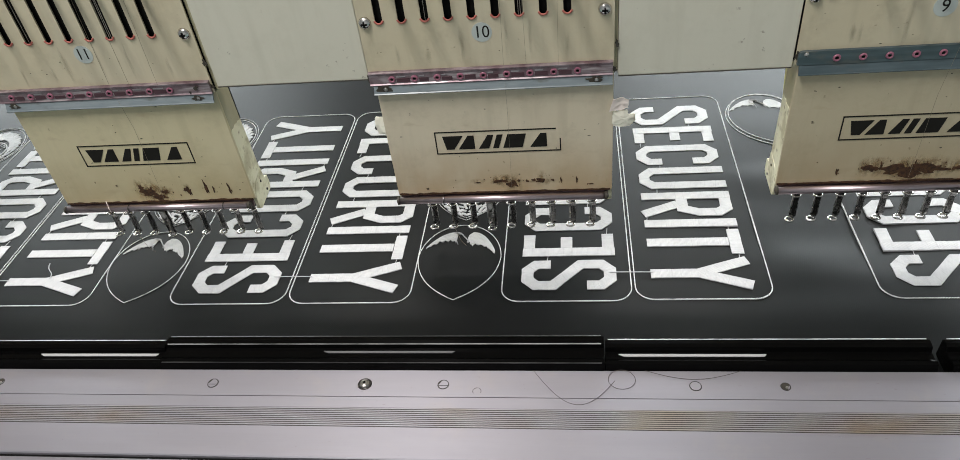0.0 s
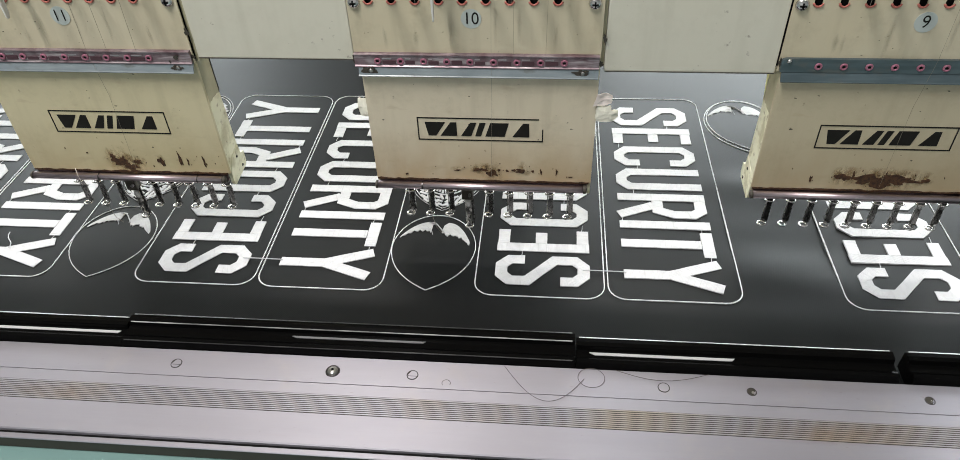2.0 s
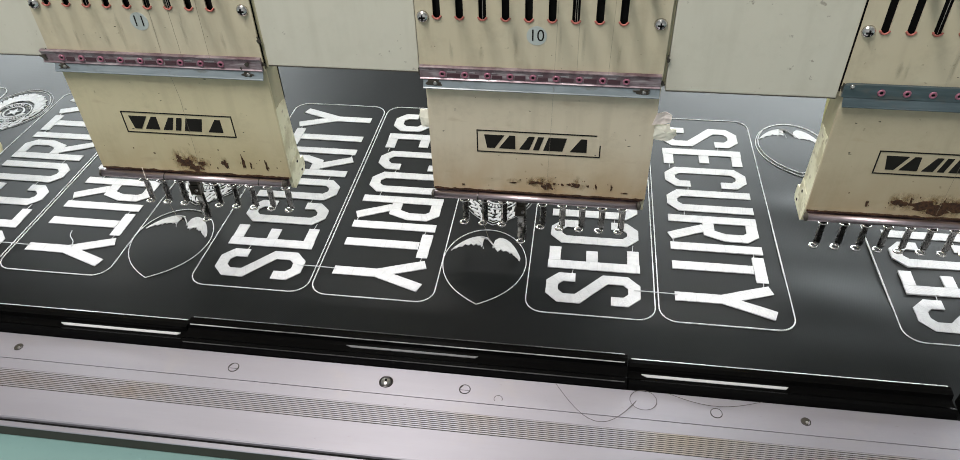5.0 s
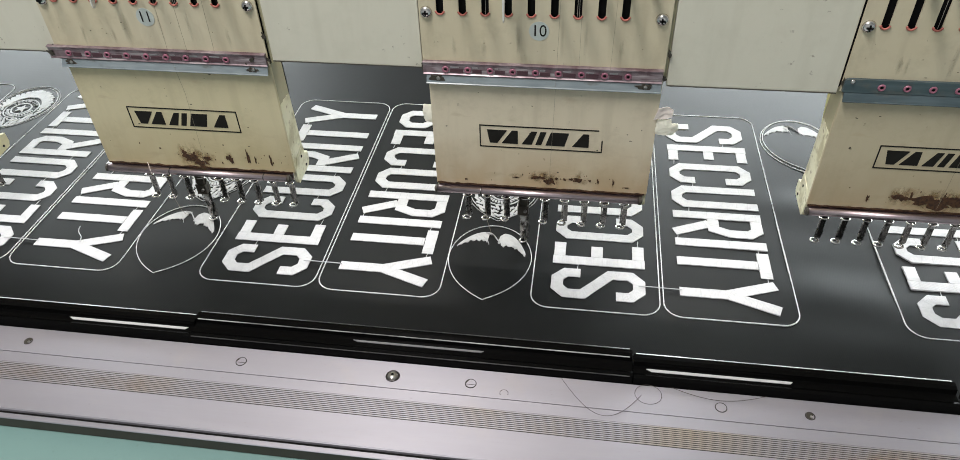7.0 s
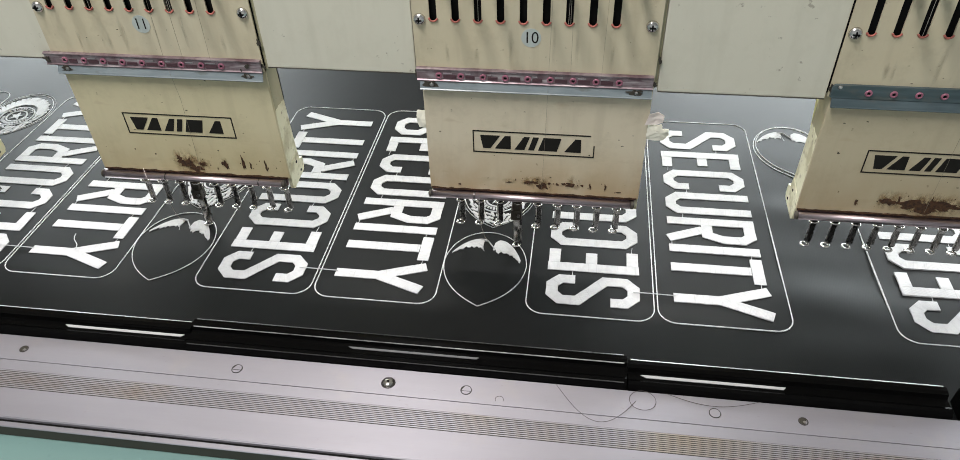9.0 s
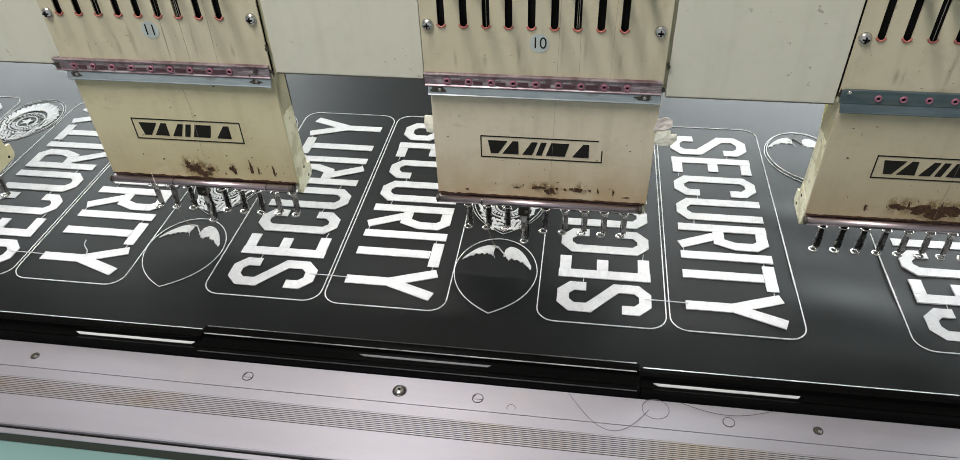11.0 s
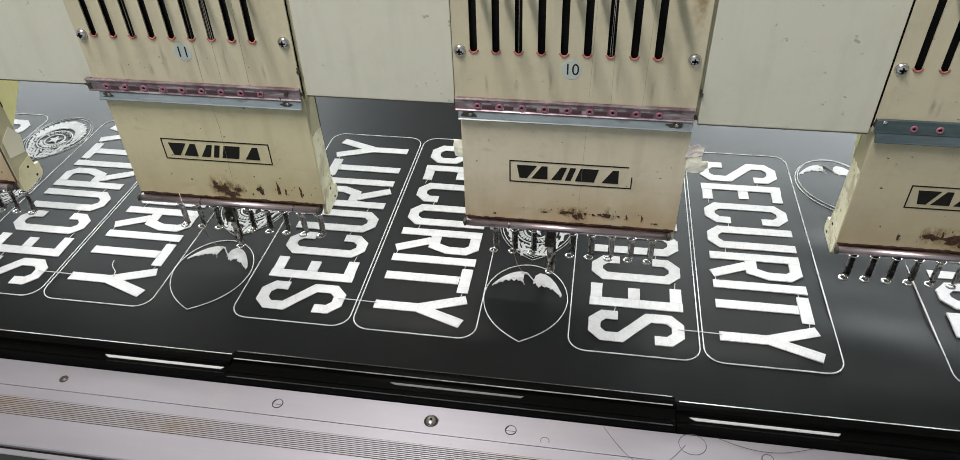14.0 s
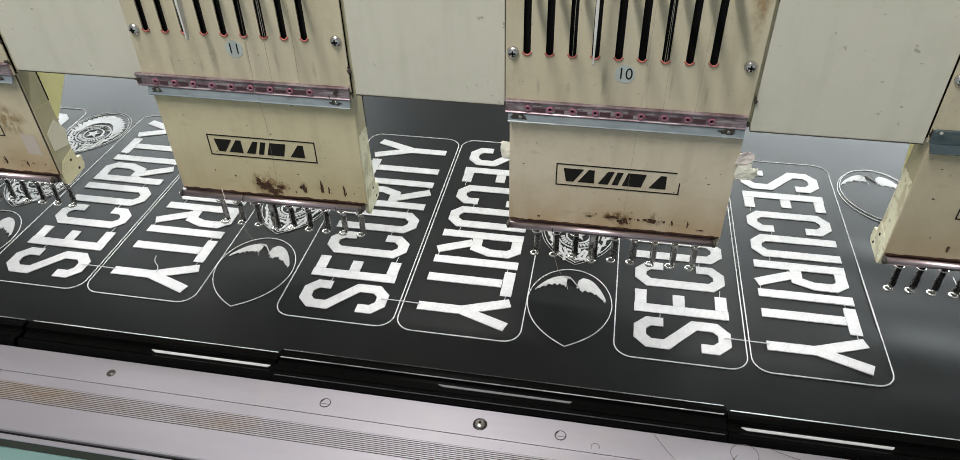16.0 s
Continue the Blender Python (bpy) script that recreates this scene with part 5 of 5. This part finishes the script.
CHIPS_9 = [(-0.0220, 0.0880, 0.0040, 0.0030), (0.0180, 0.0862, 0.0130, 0.0040), (0.0000, 0.0858, 0.0170, 0.0044), (0.0100, 0.0830, 0.0080, 0.0052), (-0.0180, 0.0870, 0.0050, 0.0034), (0.0250, 0.0850, 0.0100, 0.0028), (-0.0430, 0.0850, 0.0012, 0.0030), (0.0420, 0.0856, 0.0040, 0.0020), (-0.0120, 0.0900, 0.0008, 0.0040), (0.0120, 0.0905, 0.0008, 0.0050)]
CHIPS_12 = [(0.0040, 0.0820, 0.0060, 0.0034), (0.0380, 0.0860, 0.0012, 0.0040), (0.0600, 0.0850, 0.0010, 0.0030)]
sewing_head(-2, "12", CHIPS_12)
sewing_head(-1, "11", CHIPS_11)
sewing_head(0, "10", CHIPS_10)
sewing_head(1, "9", CHIPS_9)


# ---------------------------------------------------------------- panels between the heads
def beam_panel(x0, x1, zb):
    bm = bmesh.new()
    box(bm, x0, x1, 0.0618, 0.0800, zb, 0.6200, 0.0008)
    panel = part("beam_panel", bm, PANEL)
    # Thin dark strip that paints in the shade along the lower edge.
    bm = bmesh.new()
    box(bm, x0 + 0.0004, x1 - 0.0004, 0.0612, 0.0624, zb - 0.0002, zb + 0.0003)
    part("painted_edge_shade", bm, GREASESHADE, panel, "dark lower edge with its shade painted in")
    tagged(panel, "grey-cream painted steel panel between two sewing heads", "machine panel", "panels of the machine beam")


for k in (-3, -2, -1, 0, 1):
    beam_panel(0.1316 + PITCH * k, 0.2504 + PITCH * k, 0.1749 if k >= 0 else 0.1815)
bm = bmesh.new()
box(bm, -1.5, 1.2, 0.5620, 0.6400, 0.3500, 0.4300, 0.004)
for bx in (-1.40, 1.10):
    box(bm, bx - 0.05, bx + 0.05, 0.5700, 0.6350, -0.004, 0.3500)
tagged(part("machine_beam", bm, PANEL), "long grey-cream steel beam that carries the sewing heads", "machine beam", kind="structure")

# scraps of tape and felt stuck on the sides of the middle head
def scrap(name, outline, y0, lean, curl, thick, mat, label, seed):
    """A thin torn piece, its outline in x and z, bent away from the head."""
    bm = bmesh.new()
    cx = sum(p[0] for p in outline) / len(outline)
    cz = sum(p[1] for p in outline) / len(outline)
    rim = []
    for (ax, az), (bx, bz) in zip(outline, outline[1:] + outline[:1]):
        for i in range(5):
            f = i / 5
            j = 0.0006 * noise.noise(Vector((ax * 900 + f * 4, az * 900, seed)))
            rim.append((ax + (bx - ax) * f + j, az + (bz - az) * f - j))
    def at(x, z, off):
        return (x, y0 + lean * (x - outline[0][0]) + curl * ((x - cx) ** 2 + (z - cz) ** 2) * 40 + 0.0008 * noise.noise(Vector((x * 260, z * 260, seed))) + off, z)
    sheets = []
    for off in (0, thick):
        rows = [[bm.verts.new(at(cx + (x - cx) * f, cz + (z - cz) * f, off)) for x, z in rim] for f in (1.0, 0.7, 0.35)]
        mid = bm.verts.new(at(cx, cz, off))
        n = len(rim)
        for a, b in zip(rows, rows[1:]):
            for i in range(n):
                bm.faces.new((a[i], a[(i + 1) % n], b[(i + 1) % n], b[i]))
        for i in range(n):
            bm.faces.new((rows[-1][i], rows[-1][(i + 1) % n], mid))
        sheets.append(rows[0])
    for i in range(len(rim)):
        bm.faces.new((sheets[0][i], sheets[1][i], sheets[1][(i + 1) % len(rim)], sheets[0][(i + 1) % len(rim)]))
    tagged(part(name, bm, mat), label, "scrap")


scrap("felt_scrap", [(0.1262, 0.1335), (0.1405, 0.1322), (0.1452, 0.1358), (0.1448, 0.1420), (0.1398, 0.1428), (0.1392, 0.1465), (0.1270, 0.1455)], 0.0588, 0.15, 0.4, 0.0012, FLUFF, "soiled cream felt scrap stuck on a sewing head's side", 1.0)
scrap("tape_scrap", [(0.1255, 0.1478), (0.1340, 0.1472), (0.1395, 0.1490), (0.1400, 0.1545), (0.1350, 0.1580), (0.1285, 0.1570)], 0.0590, 0.20, -0.4, 0.0006, PALELINT, "pale pinkish tape scrap stuck on a sewing head's side", 4.0)
scrap("tape_scrap", [(-0.0450, 0.1320), (-0.0520, 0.1328), (-0.0532, 0.1400), (-0.0526, 0.1478), (-0.0450, 0.1484)], 0.0620, -0.15, 0.3, 0.0007, FLUFF, "small cream tape scrap on a sewing head's edge", 7.0)

# loose thread on the frame
loose = root("loose_thread", "thin dark loose thread curled on the aluminium frame", "thread")
bm = bmesh.new()
tube(bm, [(0.0700 + 0.058 * f, -0.0850 - 0.030 * math.sin(f * math.pi * 0.9) , TOP + 0.0006) for f in [i / 24 for i in range(25)]], 0.00022, 4)
tube(bm, [(0.1330 + 0.0095 * math.cos(t), -0.0930 + 0.0085 * math.sin(t), TOP + 0.0006) for t in [0.3 + 6.6 * i / 30 for i in range(31)]], 0.00022, 4)
part("strand", bm, HAIR, loose)
bm = bmesh.new()
tube(bm, [(0.150 + 0.066 * f, -0.0850 - 0.0075 * math.sin(f * math.pi), TOP + 0.0006) for f in [i / 20 for i in range(21)]], 0.00022, 4)
part("strand", bm, HAIR, loose)


# ---------------------------------------------------------------- movement
# how far down the active presser foot is, ten values a second, for each second
STITCHES = [
    "1359976321", "1245899742", "5999965656", "9965569974", "6432135799", "7531246899", "8642369985", "9994545983", "9876314797", "9876421356", "7998641234", "5796543211", "9974211469", "9976545766", "8997678964", "5986432589", "1",
]
# height of the moving take-up levers, tenth by tenth of a second, 0 at the bottom
TAKE_UP = [
    "9986532210", "0014798520", "0025899899", "9852000258", "9985200258", "9985200258", "9999998642", "1368999999", "9863101479", "9985200258", "9985200258", "9999999999", "9997100004", "9984000258", "9975312579", "9999865321", "1",
]


def motions():
    shift = [(t, pose(x, y, 0)) for t, x, y in DRIFT]
    walk(cloth, shift)
    walk(sash, shift)
    walk(loose, shift)
    values = [int(c) for c in "".join(STITCHES)]
    for ft, fx in FEET_MOVING:
        walk(ft, [(i / 10, pose(fx, 0.0775, 0.0245 - 0.0235 * v / 9)) for i, v in enumerate(values)])
    for lv in LEVERS:
        walk(lv, [(i / 10, pose(0, 0, 0.003 + 0.072 * int(c) / 9)) for i, c in enumerate("".join(TAKE_UP))])


motions()
